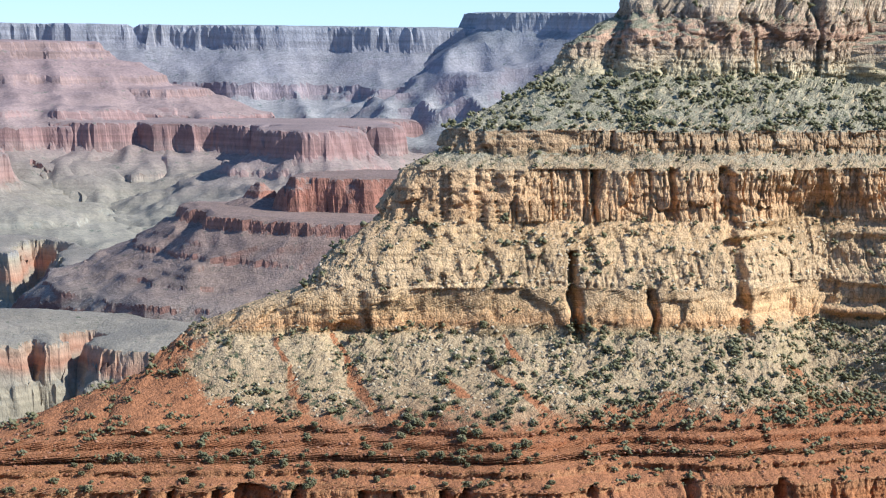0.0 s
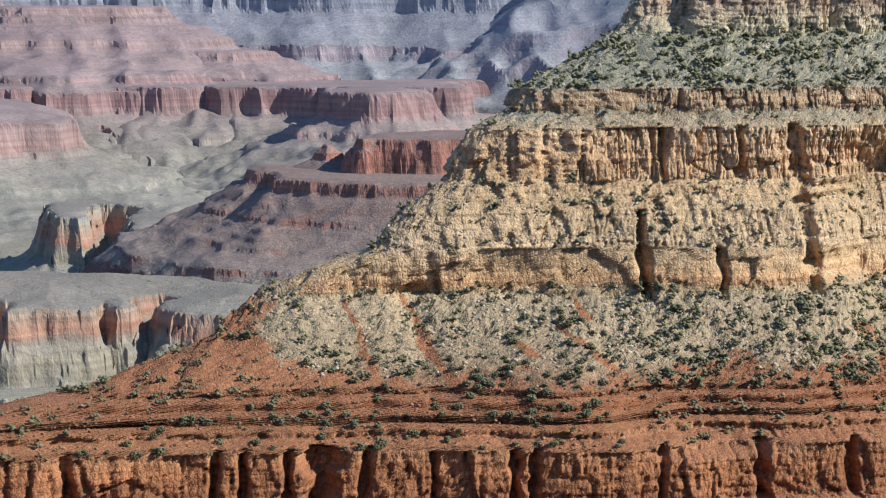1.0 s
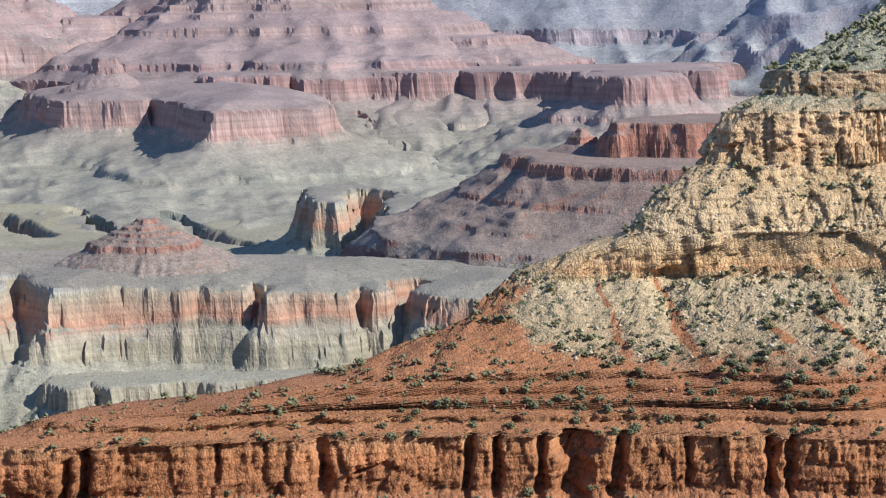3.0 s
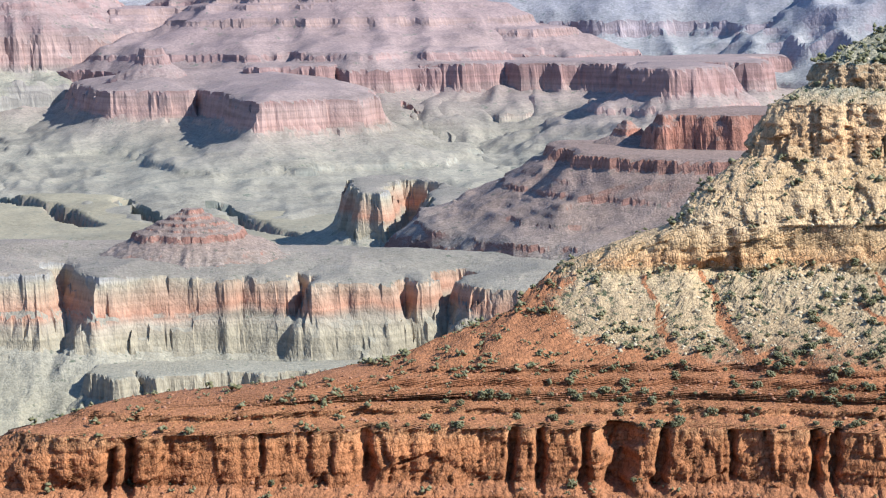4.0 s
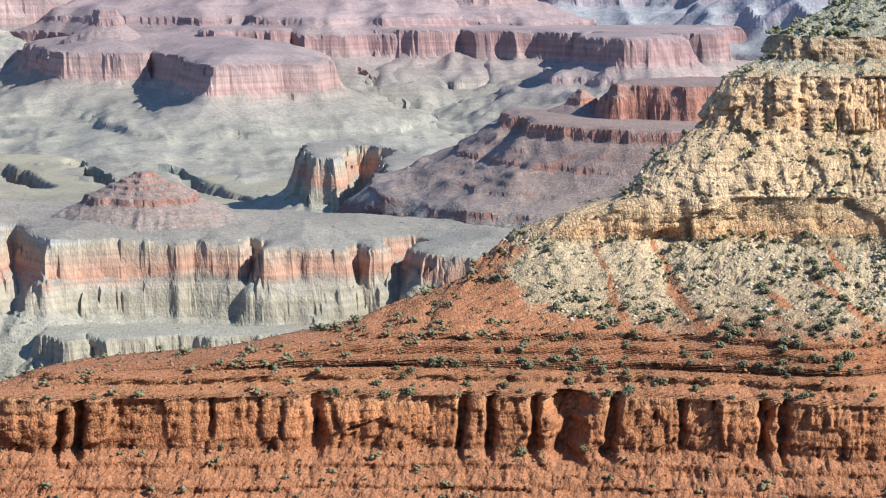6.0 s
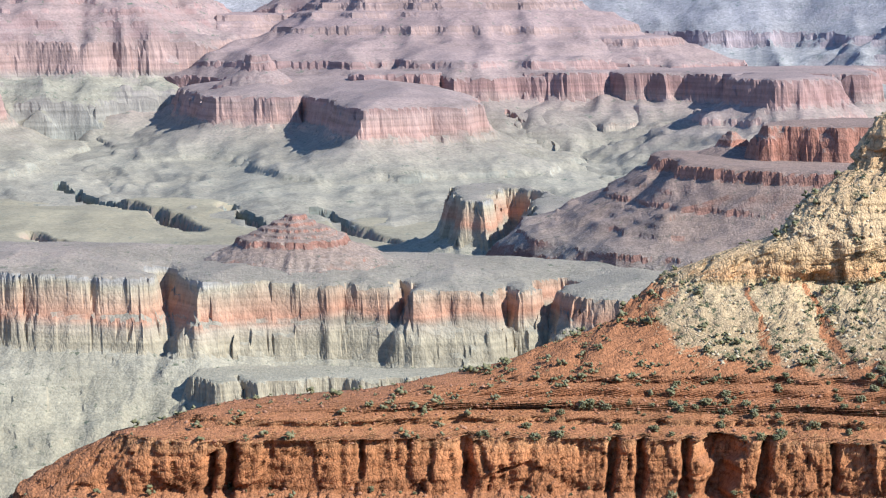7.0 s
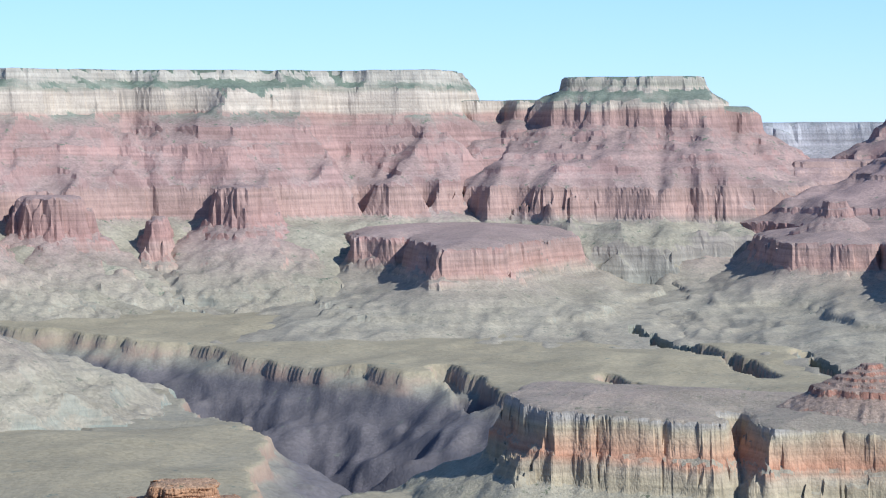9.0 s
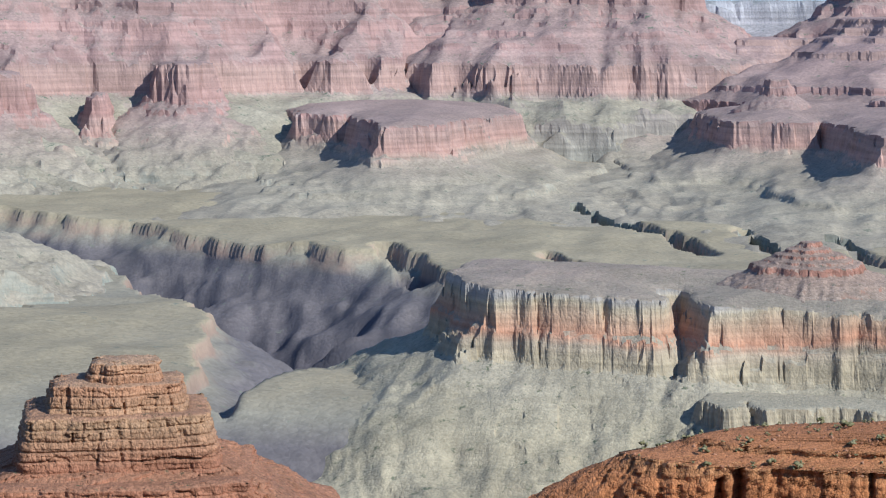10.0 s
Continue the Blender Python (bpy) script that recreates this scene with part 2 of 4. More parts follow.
def far_from_line(x, y, pts):
    return near_line(x, y, pts)[0]


def inside(x, y, pts):
    p = [plan(*q) for q in pts]
    odd = np.zeros(x.shape, bool)
    for (ax, ay), (bx, by) in zip(p, p[1:] + p[:1]):
        cross = (ay > y) != (by > y)
        odd ^= cross & (x < (bx - ax) * (y - ay) / (by - ay + 1e-12) + ax)
    return odd


def lean_back(rows, least=0.24):
    """The section with its tall cliffs leant back a little, and what lies below moved out to suit."""
    out, shift = [rows[0]], 0.0
    for (o0, z0, _), (o1, z1, w1) in zip(rows, rows[1:]):
        if w1 > 0.5 and z0 - z1 > 15:
            shift += max(0.0, least * (z0 - z1) - (o1 - o0))
        out.append((o1 + shift, z1, w1))
    return out


def carved(name, label, pts, rows, material, category, cell=(0.07, 7.5), notch=(100.0, 40.0, 1.0), seed=1, dip=(0.0, 0.0), worn=0.3, fan=1.0, broken=1.0):
    """A mesa, butte or canyon wall worn into spurs, alcoves and gullied aprons: the section's height at each place's distance from an unevenly worn rim."""
    b = np.array(pts, float)
    rows = lean_back(list(rows))
    rows = rows + [(rows[-1][0] + 60, rows[-1][1] - 90, 0)]
    far = rows[-1][0]
    pad = math.degrees((far + 30) / b[:, 1].mean())
    th = np.arange(max(b[:, 0].min() - pad, -30.5), min(b[:, 0].max() + pad, 20.0), cell[0])
    front = np.arange(b[:, 1].min() - far - 60, b[:, 1].max() + 60, cell[1])
    tg, rg = np.meshgrid(np.radians(th), front, indexing="ij")
    x, y = rg * np.sin(tg), rg * np.cos(tg)
    size, deep = 2.0 * notch[0], notch[1]
    wx, wy = x + 0.6 * deep * fbm(x / size, y / size, 3, seed + 1), y + 0.6 * deep * fbm(x / size, y / size, 3, seed + 2)
    d, along = near_line(wx, wy, list(pts) + [pts[0]])
    d = np.where(inside(wx, wy, pts), -d, d)
    rim = deep * ridged(x / size, y / size, 2, seed + 3) + 0.4 * deep * ridged(wx / (0.33 * size), wy / (0.33 * size), 2, seed + 4)
    d = d - (rim - rim.mean()) * 2.1
    d = d - np.clip(d - 10, 0, 260) * worn * (ridged(wx / (0.6 * size), wy / (0.6 * size), 2, seed + 6) - 0.6)
    o, z, w = np.array(rows, float).T
    o = o + np.arange(len(o)) * 0.01
    # two rims, each broken in its own way, share the height; angular faces break them further: buttresses, benches and chimneys
    tall = max([z0 - z1 for z0, z1, w1 in zip(z, z[1:], w[1:]) if w1 > 0.5] + [10.0])
    face = facets(along, np.interp(d, o, z), 0.5 * notch[0] + 6, 0.5 * tall + 3, seed + 70, 0.0)
    h = 0.0
    for k, (much, coarse) in enumerate(((0.64, 0.5), (0.36, 0.33))):
        rough = ridged(wx / (coarse * size), wy / (coarse * size), 2, seed + 60 + 7 * k) - 0.55
        h = h + much * np.interp(d - 0.32 * tall * rough - (0, 0.12)[k] * tall - 0.09 * tall * broken * face, o, z)
    loose = np.interp(d, o, 1 - w) * np.clip((d - 4) / 30, 0, 1) * np.clip((far - 60 - d) / 120, 0, 1)
    runs = tg * b[:, 1].mean() + 0.22 * d * fbm(x / (4 * size), y / (4 * size), 2, seed + 12) + 0.2 * size * fbm(x / (0.7 * size), y / (1.5 * size), 2, seed + 8)
    h = h - fan * loose * np.clip(0.065 * d, 0, 8) * (1.35 - ridged(runs / (0.8 * size), d / 900, 2, seed + 9) * 1.5 - 0.45 * ridged(runs / (0.26 * size), d / 700, 2, seed + 19)) * np.clip(notch[0] / 60, 0.3, 1.2)
    h = h + 0.012 * notch[0] * fbm(x / (0.2 * size), y / (0.2 * size), 3, seed + 7) + dip[0] * np.clip(x - dip[1], -420, 420)
    under = np.repeat(np.repeat(floor_height(x[::4, ::4], y[::4, ::4]), 4, 0), 4, 1)[:x.shape[0], :x.shape[1]]
    if far > 640:
        low = (d > 60) & (under < FLOOR - 4)
        deep_floor = floor_height(x[low], y[low])
        h[low] = h[low] - 70 * step(-6, -24, deep_floor - FLOOR) - np.clip(FLOOR - 24 - deep_floor, 0, None)
    bare = h > under - 30
    nu, nv = x.shape
    index = np.arange(nu * nv).reshape(nu, nv)
    quads = np.stack([index[:-1, :-1], index[:-1, 1:], index[1:, 1:], index[1:, :-1]], -1).reshape(-1, 4)
    seen = bare.ravel()[quads].any(1) & (d.ravel()[quads] < far - 20).any(1)
    flat = np.stack([x.ravel(), y.ravel(), h.ravel()], 1)
    across = np.cross(flat[quads[:, 2]] - flat[quads[:, 0]], flat[quads[:, 3]] - flat[quads[:, 1]])
    steep = np.abs(across[:, 2]) < 0.68 * np.linalg.norm(across, axis=1)
    if across[:, 2].sum() < 0:
        quads = quads[:, ::-1]
    mid = [plan(*p) for p in pts]
    holder = thing(name, label, category, (sum(p[0] for p in mid) / len(mid), sum(p[1] for p in mid) / len(mid), rows[-1][1]))
    for part_name, pick in (("slope", seen & ~steep), ("cliff", seen & steep)):
        if not pick.any():
            continue
        used, faces = np.unique(quads[pick], return_inverse=True)
        faces = faces.reshape(-1)
        me = bpy.data.meshes.new(part_name)
        me.vertices.add(len(used))
        me.vertices.foreach_set("co", flat[used].reshape(-1).astype(np.float32))
        me.loops.add(len(faces))
        me.loops.foreach_set("vertex_index", faces.astype(np.int32))
        me.polygons.add(len(faces) // 4)
        me.polygons.foreach_set("loop_start", (4 * np.arange(len(faces) // 4)).astype(np.int32))
        me.polygons.foreach_set("use_smooth", np.full(len(faces) // 4, part_name == "slope"))
        me.update(calc_edges=True)
        me.materials.append(material)
        held(new(part_name, me), holder)
    return holder


def ledges(o0, z0, o1, z1, n, seed):
    """A slope broken by n thin ledges of uneven height, as section rows."""
    r = random.Random(seed)
    cuts = sorted(r.uniform(0.04, 0.96) for _ in range(n))
    rows = []
    for k, c in enumerate(cuts):
        o, z = o0 + (o1 - o0) * c, z0 + (z1 - z0) * c
        tall = abs(z1 - z0) / n * r.uniform(0.3, 0.65)
        rows += [(o, z + tall / 2, 0), (o + 4, z - tall / 2, 1)]
    keep = []
    for row in rows:
        if not keep or (row[1] < keep[-1][1] - 0.5 and row[0] >= keep[-1][0]):
            keep.append(row)
    return keep


# ---- rock colours ----
FLOOR = -316.0
RED, DEEP_RED, ORANGE = (0.36, 0.13, 0.07), (0.26, 0.085, 0.05), (0.46, 0.21, 0.11)
CREAM, PALE, TAN = (0.60, 0.46, 0.29), (0.56, 0.50, 0.39), (0.44, 0.29, 0.18)
GREY_GREEN, OLIVE, SCHIST = (0.29, 0.29, 0.23), (0.31, 0.30, 0.20), (0.13, 0.115, 0.12)
ROSE, DUST = (0.43, 0.285, 0.23), (0.42, 0.37, 0.31)

near_rock = strata("ridge_rock", -420, 80,
    [(-420, DEEP_RED), (-262, (0.358, 0.144, 0.058)), (-240, (0.463, 0.191, 0.074)), (-231, (0.472, 0.238, 0.104)), (-214, (0.366, 0.137, 0.055)), (-206, (0.341, 0.158, 0.073)), (-195, (0.489, 0.370, 0.206)), (-165, (0.535, 0.369, 0.181)), (-161, (0.617, 0.326, 0.140)),
     (-152, (0.720, 0.448, 0.209)), (-138, (0.658, 0.439, 0.230)), (-112, (0.658, 0.422, 0.202)), (-95, (0.699, 0.405, 0.188)), (-78, (0.720, 0.457, 0.230)), (-70, (0.435, 0.307, 0.166)), (-62, (0.55, 0.34, 0.17)), (-53, (0.52, 0.34, 0.18)),
     (-20, (0.64, 0.50, 0.28)), (-8, (0.60, 0.42, 0.25)), (4, (0.56, 0.33, 0.20)), (22, (0.62, 0.45, 0.28)), (60, (0.62, 0.44, 0.28))],
    [(-420, DEEP_RED), (-262, (0.341, 0.151, 0.066)), (-232, (0.341, 0.144, 0.061)), (-212, (0.334, 0.130, 0.061)), (-206, (0.317, 0.151, 0.073)), (-196, (0.437, 0.294, 0.155)), (-168, (0.478, 0.337, 0.182)), (-160, (0.638, 0.395, 0.188)), (-140, (0.617, 0.408, 0.209)), (-110, (0.617, 0.395, 0.198)),
     (-80, (0.575, 0.365, 0.181)), (-66, (0.36, 0.30, 0.19)), (-25, (0.32, 0.27, 0.165)), (60, (0.26, 0.23, 0.14))],
    warp=5, grain=1.0, cover=(0.09, 0.095, 0.05), cover_amount=0.32, lean=(0.5, 0.72), bump=0.95, contrast=1.05, bedding=1.25, red_soil=(0.37, 0.155, 0.066), albedo=0.60)
mesa_rock = strata("mesa_rock", -420, -180,
    [(-420, (0.398, 0.326, 0.216)), (-310, (0.398, 0.326, 0.216)), (-284, (0.417, 0.339, 0.223)), (-274, (0.427, 0.335, 0.232)), (-266, (0.520, 0.270, 0.164)), (-252, (0.50, 0.34, 0.22)),
     (-243, (0.456, 0.372, 0.250)), (-238, DUST), (-180, ROSE)],
    [(-420, (0.398, 0.330, 0.216)), (-330, (0.417, 0.349, 0.228)), (-290, (0.388, 0.330, 0.232)), (-242, (0.335, 0.274, 0.198)), (-180, ROSE)],
    warp=14, grain=1.8, cover=(0.16, 0.16, 0.10), cover_amount=0.1, contrast=0.55, bump=0.55)
butte_rock = strata("butte_rock", -260, -110,
    [(-260, (0.300, 0.155, 0.108)), (-220, (0.380, 0.194, 0.135)), (-180, (0.420, 0.218, 0.149)), (-150, (0.430, 0.194, 0.126)), (-110, (0.360, 0.184, 0.126))],
    [(-260, (0.330, 0.272, 0.207)), (-225, (0.340, 0.238, 0.176)), (-180, (0.350, 0.233, 0.171)), (-110, (0.330, 0.213, 0.158))],
    warp=4, grain=1.5, cover=(0.17, 0.15, 0.11), cover_amount=0.1, contrast=0.85, bump=0.6)
# far reds are greyed in base colour, standing in for distance haze
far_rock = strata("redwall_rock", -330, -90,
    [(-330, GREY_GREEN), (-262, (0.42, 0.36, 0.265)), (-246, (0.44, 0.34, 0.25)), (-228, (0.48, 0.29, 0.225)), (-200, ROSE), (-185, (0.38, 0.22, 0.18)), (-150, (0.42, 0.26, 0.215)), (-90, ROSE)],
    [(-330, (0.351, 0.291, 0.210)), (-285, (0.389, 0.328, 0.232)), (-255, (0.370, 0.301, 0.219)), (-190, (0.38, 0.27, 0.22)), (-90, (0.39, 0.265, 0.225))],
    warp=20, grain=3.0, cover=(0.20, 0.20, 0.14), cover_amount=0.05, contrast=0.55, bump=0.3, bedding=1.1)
# same haze greying put into the reds of the north wall
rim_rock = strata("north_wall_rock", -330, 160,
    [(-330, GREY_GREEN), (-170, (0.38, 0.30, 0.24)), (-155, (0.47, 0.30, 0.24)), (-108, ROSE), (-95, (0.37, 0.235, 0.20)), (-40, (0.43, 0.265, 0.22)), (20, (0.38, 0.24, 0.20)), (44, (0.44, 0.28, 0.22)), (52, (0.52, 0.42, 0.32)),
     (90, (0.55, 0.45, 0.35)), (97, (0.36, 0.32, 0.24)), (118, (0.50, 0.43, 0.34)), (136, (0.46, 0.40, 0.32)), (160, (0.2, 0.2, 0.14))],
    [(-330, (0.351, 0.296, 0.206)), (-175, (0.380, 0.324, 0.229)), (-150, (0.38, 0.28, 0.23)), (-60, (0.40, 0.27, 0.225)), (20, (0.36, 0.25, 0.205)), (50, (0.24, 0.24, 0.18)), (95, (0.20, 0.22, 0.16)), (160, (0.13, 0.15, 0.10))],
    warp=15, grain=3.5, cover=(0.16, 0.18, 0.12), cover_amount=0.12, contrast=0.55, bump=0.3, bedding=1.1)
# the most distant walls: blue-grey haze mixed into the rock's base colours
hazed_east_rock = strata("hazed_east_wall_rock", -330, 80,
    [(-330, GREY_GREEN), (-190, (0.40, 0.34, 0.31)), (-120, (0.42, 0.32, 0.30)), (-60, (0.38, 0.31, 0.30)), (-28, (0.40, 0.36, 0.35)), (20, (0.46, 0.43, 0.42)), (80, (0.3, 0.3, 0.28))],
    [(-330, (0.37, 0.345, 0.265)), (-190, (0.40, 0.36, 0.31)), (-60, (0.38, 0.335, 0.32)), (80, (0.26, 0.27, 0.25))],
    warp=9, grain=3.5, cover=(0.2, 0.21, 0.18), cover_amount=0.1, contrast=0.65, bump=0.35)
floor_rock = strata("canyon_floor_rock", -500, -280,
    [(-500, SCHIST), (-345, SCHIST), (-336, (0.351, 0.240, 0.177)), (-320, (0.434, 0.307, 0.212)), (-312, (0.413, 0.317, 0.222)), (-280, (0.400, 0.322, 0.225))],
    [(-500, (0.155, 0.128, 0.128)), (-350, (0.186, 0.158, 0.148)), (-332, (0.321, 0.279, 0.204)), (-316, (0.372, 0.302, 0.191)), (-290, (0.413, 0.336, 0.209)), (-280, (0.413, 0.336, 0.209))],
    warp=3, grain=3.5, cover=(0.22, 0.22, 0.16), cover_amount=0.0, lean=(0.6, 0.85), contrast=0.42, bump=0.25, bedding=0.3)

outcrop_rock = strata("outcrop_rock", -420, -130,
    [(-420, DEEP_RED), (-182, (0.40, 0.18, 0.10)), (-166, (0.48, 0.29, 0.16)), (-150, (0.47, 0.24, 0.13)), (-130, (0.50, 0.31, 0.17))],
    [(-420, DEEP_RED), (-240, (0.34, 0.16, 0.09)), (-180, (0.37, 0.18, 0.10)), (-130, (0.42, 0.27, 0.16))],
    warp=3, grain=0.8, cover=(0.10, 0.11, 0.06), cover_amount=0.05)

# ---- canyon floor: one sheet from the viewer's feet to the horizon ----
GORGE = [(-27, 3700), (-22, 3350), (-19.4, 3220), (-17.2, 2980), (-15.2, 2905), (-12.5, 2760), (-10.7, 2530), (-8.5, 2480), (-5, 2420), (-1, 2300), (1.5, 2120),
         (1.0, 2010), (-6, 2080), (-11, 2060), (-13, 1960), (-16, 1890), (-17.6, 1800), (-18.4, 1830), (-18.3, 2100), (-19.8, 2670), (-22, 2900), (-27, 3150)]
SIDE_CANYONS = [([(-8.4, 3420), (-7.6, 3225), (-6.2, 3050), (-4.7, 2840)], 18, 30), ([(-9.3, 2800), (-8.0, 2650), (-6.5, 2520)], 16, 26), ([(-13.5, 2900), (-12.3, 2690)], 18, 24),
                ([(-4.0, 3080), (-2.8, 2840)], 14, 22), ([(3.2, 3830), (4.6, 3640), (6.2, 3430)], 18, 24), ([(-22.4, 3170), (-20.5, 2850)], 16, 18), ([(-26, 2700), (-23, 2420)], 14, 12),
                ([(-1.5, 3000), (0.5, 2700)], 16, 18), ([(8.2, 3300), (9.5, 3050)], 16, 18)]


def floor_height(x, y):
    r = np.hypot(x, y)
    ahead = np.degrees(np.arctan2(x, y))
    wx, wy = x + 60 * fbm(x / 260, y / 260, 3, 71), y + 60 * fbm(x / 260, y / 260, 3, 72)
    z = FLOOR + 14 * fbm(x / 420, y / 420, 4, 5) + 30 * (ridged(wx / 520, wy / 520, 4, 9) - 0.6) + 8 * (ridged(wx / 150, wy / 150, 3, 19) - 0.5)
    z = z + step(3600, 4700, r) * 30 + 2.5 * fbm(x / 60, y / 60, 3, 15)
    z = z - 150 * step(1840, 1460, r + 40 * fbm(x / 200, y / 200, 3, 6))
    d = far_from_line(wx, wy, GORGE + GORGE[:1])
    d = np.where(inside(wx, wy, GORGE), d, -d) + 14 * fbm(x / 40, y / 40, 3, 33) + 26 * (ridged(x / 90, y / 90, 3, 35) - 0.5)
    cut = np.where(d > 0, 16 * step(0, 7, d) + np.clip(d - 8, 0, None) * 0.62 * (1 + 0.9 * (ridged(wx / 150, wy / 150, 2, 37) - 0.5)) - 34 * step(10, 90, d) * (ridged(wx / 95, wy / 95, 4, 39) - 0.5), 0)
    z = z - np.minimum(cut, 165)
    for line, half, deep in SIDE_CANYONS:
        d = half - far_from_line(x + 0.3 * (wx - x), y + 0.3 * (wy - y), line) + 9 * fbm(x / 40, y / 40, 3, 41) + 12 * (ridged(x / 34, y / 34, 2, 43) - 0.6)
        z = z - deep * step(0, 7, d)
    back = step(52, 75, np.abs(ahead))
    wall = -1.7 - np.clip(r - 4, 0, None) * 0.9
    z = np.maximum(z, wall)
    return z * (1 - back) + (-1.75) * back


def build_floor():
    fine = np.linspace(-27, 20, 480)
    side = np.concatenate([np.linspace(-180, -30, 60), fine, np.linspace(24, 180, 60)])
    reach = np.concatenate([[0.001, 2, 4, 8, 20, 60, 150, 300, 500, 700, 900, 1050], np.linspace(1150, 1750, 50, endpoint=False), np.linspace(1750, 3900, 210, endpoint=False), np.linspace(3900, 4850, 24)])
    b, r = np.meshgrid(np.radians(side), reach, indexing="ij")
    x, y = r * np.sin(b), r * np.cos(b)
    pts = np.stack([x, y, floor_height(x, y)], -1)
    return tagged(sheet("ground", pts, floor_rock), "grey-green desert platform cut by a dark inner gorge", "ground", kind="structure")


# ---- the near ridge: a spur of layered rock that steps down to its nose ----
# height; how far the face stands out; x of the nose; half depth of the nose; cliff-like or not
RIDGE = [
    (64, -96, 468, 30, 0), (60, -90, 458, 26, 1), (18, -80, 432, 22, 1), (14, -77, 428, 22, 0.2), (-3, -74, 398, 16, 1), (-20.7, -71, 386, 16, 1), (-48, -24, 326, 20, 0), (-53, -16, 312, 22, 0), (-66, -12, 306, 22, 1),
    (-75, -2, 286, 20, 0), (-105, 7, 268, 20, 1), (-122, 22, 242, 22, 0.6), (-141, 34, 222, 24, 0.5), (-152, 37, 188, 24, 1), (-166, 40, 158, 26, 1), (-186, 74, 130, 30, 0),
    (-201, 98, 82, 32, 0), (-207, 108, 58, 32, 0), (-210.5, 108.5, 42, 30, 0.9), (-212.5, 115, 24, 30, 0.1), (-216, 115.5, 4, 28, 0.9), (-218, 122, -22, 28, 0.1), (-221.8, 122.5, -84, 26, 0.9), (-224, 130.5, -104, 26, 0.1),
    (-227.6, 131, -114, 26, 0.9), (-230.5, 141, -128, 26, 0.1), (-232, 146, -145, 26, 0.1), (-259, 150, -192, 30, 1), (-264, 158, -196, 34, 0.1), (-266.5, 158.5, -198, 36, 0.9), (-273, 170, -206, 44, 0.1), (-275, 170.5, -208, 46, 0.9), (-283, 185, -220, 56, 0.1), (-285, 185.5, -222, 58, 0.9), (-300, 215, -250, 80, 0.1), (-345, 300, -350, 160, 0), (-420, 430, -460, 300, 0)]
# from height, to height; angular faces (strength, width, height), then bedded blocks (strength, width, height)
BEDS = [(-20.7, 999, ((2.4, 17, 13),), ((2.6, 14, 6.5), (1.3, 5, 2.2))), (-66, -53, ((2.2, 11, 9),), ((1.6, 9, 6), (0.7, 3.4, 2.6))), (-105, -75, ((3.6, 12, 24), (1.2, 5, 9)), ((1.8, 8, 11), (0.8, 3.2, 4))),
        (-141, -105, ((1.7, 9, 14), (0.8, 3.6, 5.5)), ((0.9, 6, 7), (0.5, 2.6, 3))), (-166, -141, ((2.0, 17, 15), (0.6, 6, 9)), ((0.8, 12, 8), (0.5, 4.5, 4))), (-232, -207, ((1.2, 14, 9),), ((1.5, 9, 3.8), (0.8, 3.6, 1.9))), (-290, -263, ((1.0, 10, 6),), ((1.4, 8, 3),)),
        (-259, -232, ((2.8, 24, 28), (0.8, 8, 12)), ((1.5, 14, 8), (0.8, 5, 3.0), (0.3, 2.4, 1.5)))]
RIDGE_PARTS = [(-20.7, "upper_cliff"), (-53, "wooded_slope"), (-66, "orange_ledge"), (-75, "narrow_bench"), (-166, "cream_cliff"), (-211, "talus_slope"), (-231, "stepped_ledge"), (-259, "red_cliff"), (-999, "lower_slope")]
# gullies and slots in the face: x, half width, depth, from height, to height
GULLIES = [(372, 3.6, 16, -169, -122), (324, 6, 11, -104, -74), (336, 3, 9, -100, -74), (392, 3, 8, -104, -76), (470, 6, 10, -168, -74), (525, 40, 30, -200, -70), (370, 40, 12, -235, -160), (240, 10, 5, -215, -160), (440, 3, 8, -104, -74), (415, 2.5, 8, -168, -142),
           (171, 10, 17, -264, -230), (154, 3.4, 10, -262, -231), (131, 3.0, 10, -262, -231), (117, 2.3, 9, -262, -231), (-80, 3.2, 11, -262, -231), (-90, 2.4, 9, -262, -231), (42, 5.0, 8, -262, -231),
           (193, 3.4, 10, -262, -231), (268, 3.4, 10, -262, -231), (278, 3, 9, -262, -231), (-12, 2.2, 5, -252, -233), (228, 2.2, 6, -258, -233), (345, 2.4, 8, -262, -231), (400, 5, 12, -262, -231), (450, 4, 10, -262, -231)]
# bare red chutes down the talus: x and height at the top, x and height at the foot, half width at the foot
CHUTES = [(203, -168, 209, -206, 3.0), (234, -164, 250, -207, 4.5), (290, -184, 298, -194, 4.0), (317, -180, 346, -208, 5.0), (330, -166, 334, -178, 3.0), (408, -192, 420, -214, 13.0), (470, -196, 480, -214, 8.0), (492, -184, 508, -214, 15.0), (376, -198, 380, -213, 9.0), (560, -186, 572, -214, 12.0)]


def red_ground(x, z):
    """Where the talus shows bare red soil, 0 to 1."""
    wobble = 12 * fbm(x / 16, z / 12, 4, 301, 0.65)
    red = 1 - step(150, 178, x + 1.6 * wobble + 0.5 * (z + 186))
    red = np.maximum(red, 1 - step(-207, -199, z + wobble + 6 * fbm(x / 40, 0 * x, 2, 303)))
    for x0, z0, x1, z1, half in CHUTES:
        t = (z - z0) / (z1 - z0)
        off = np.abs(x - x0 - (x1 - x0) * t - 0.55 * wobble) / (half * np.clip(0.35 + 0.75 * t, 0.2, 1.2))
        red = np.maximum(red, (1 - step(0.2, 1.6, off)) * step(-0.06, 0.04, t) * (1 - step(1.0, 1.1, t)))
    return red * (1 - step(-166, -160, z))


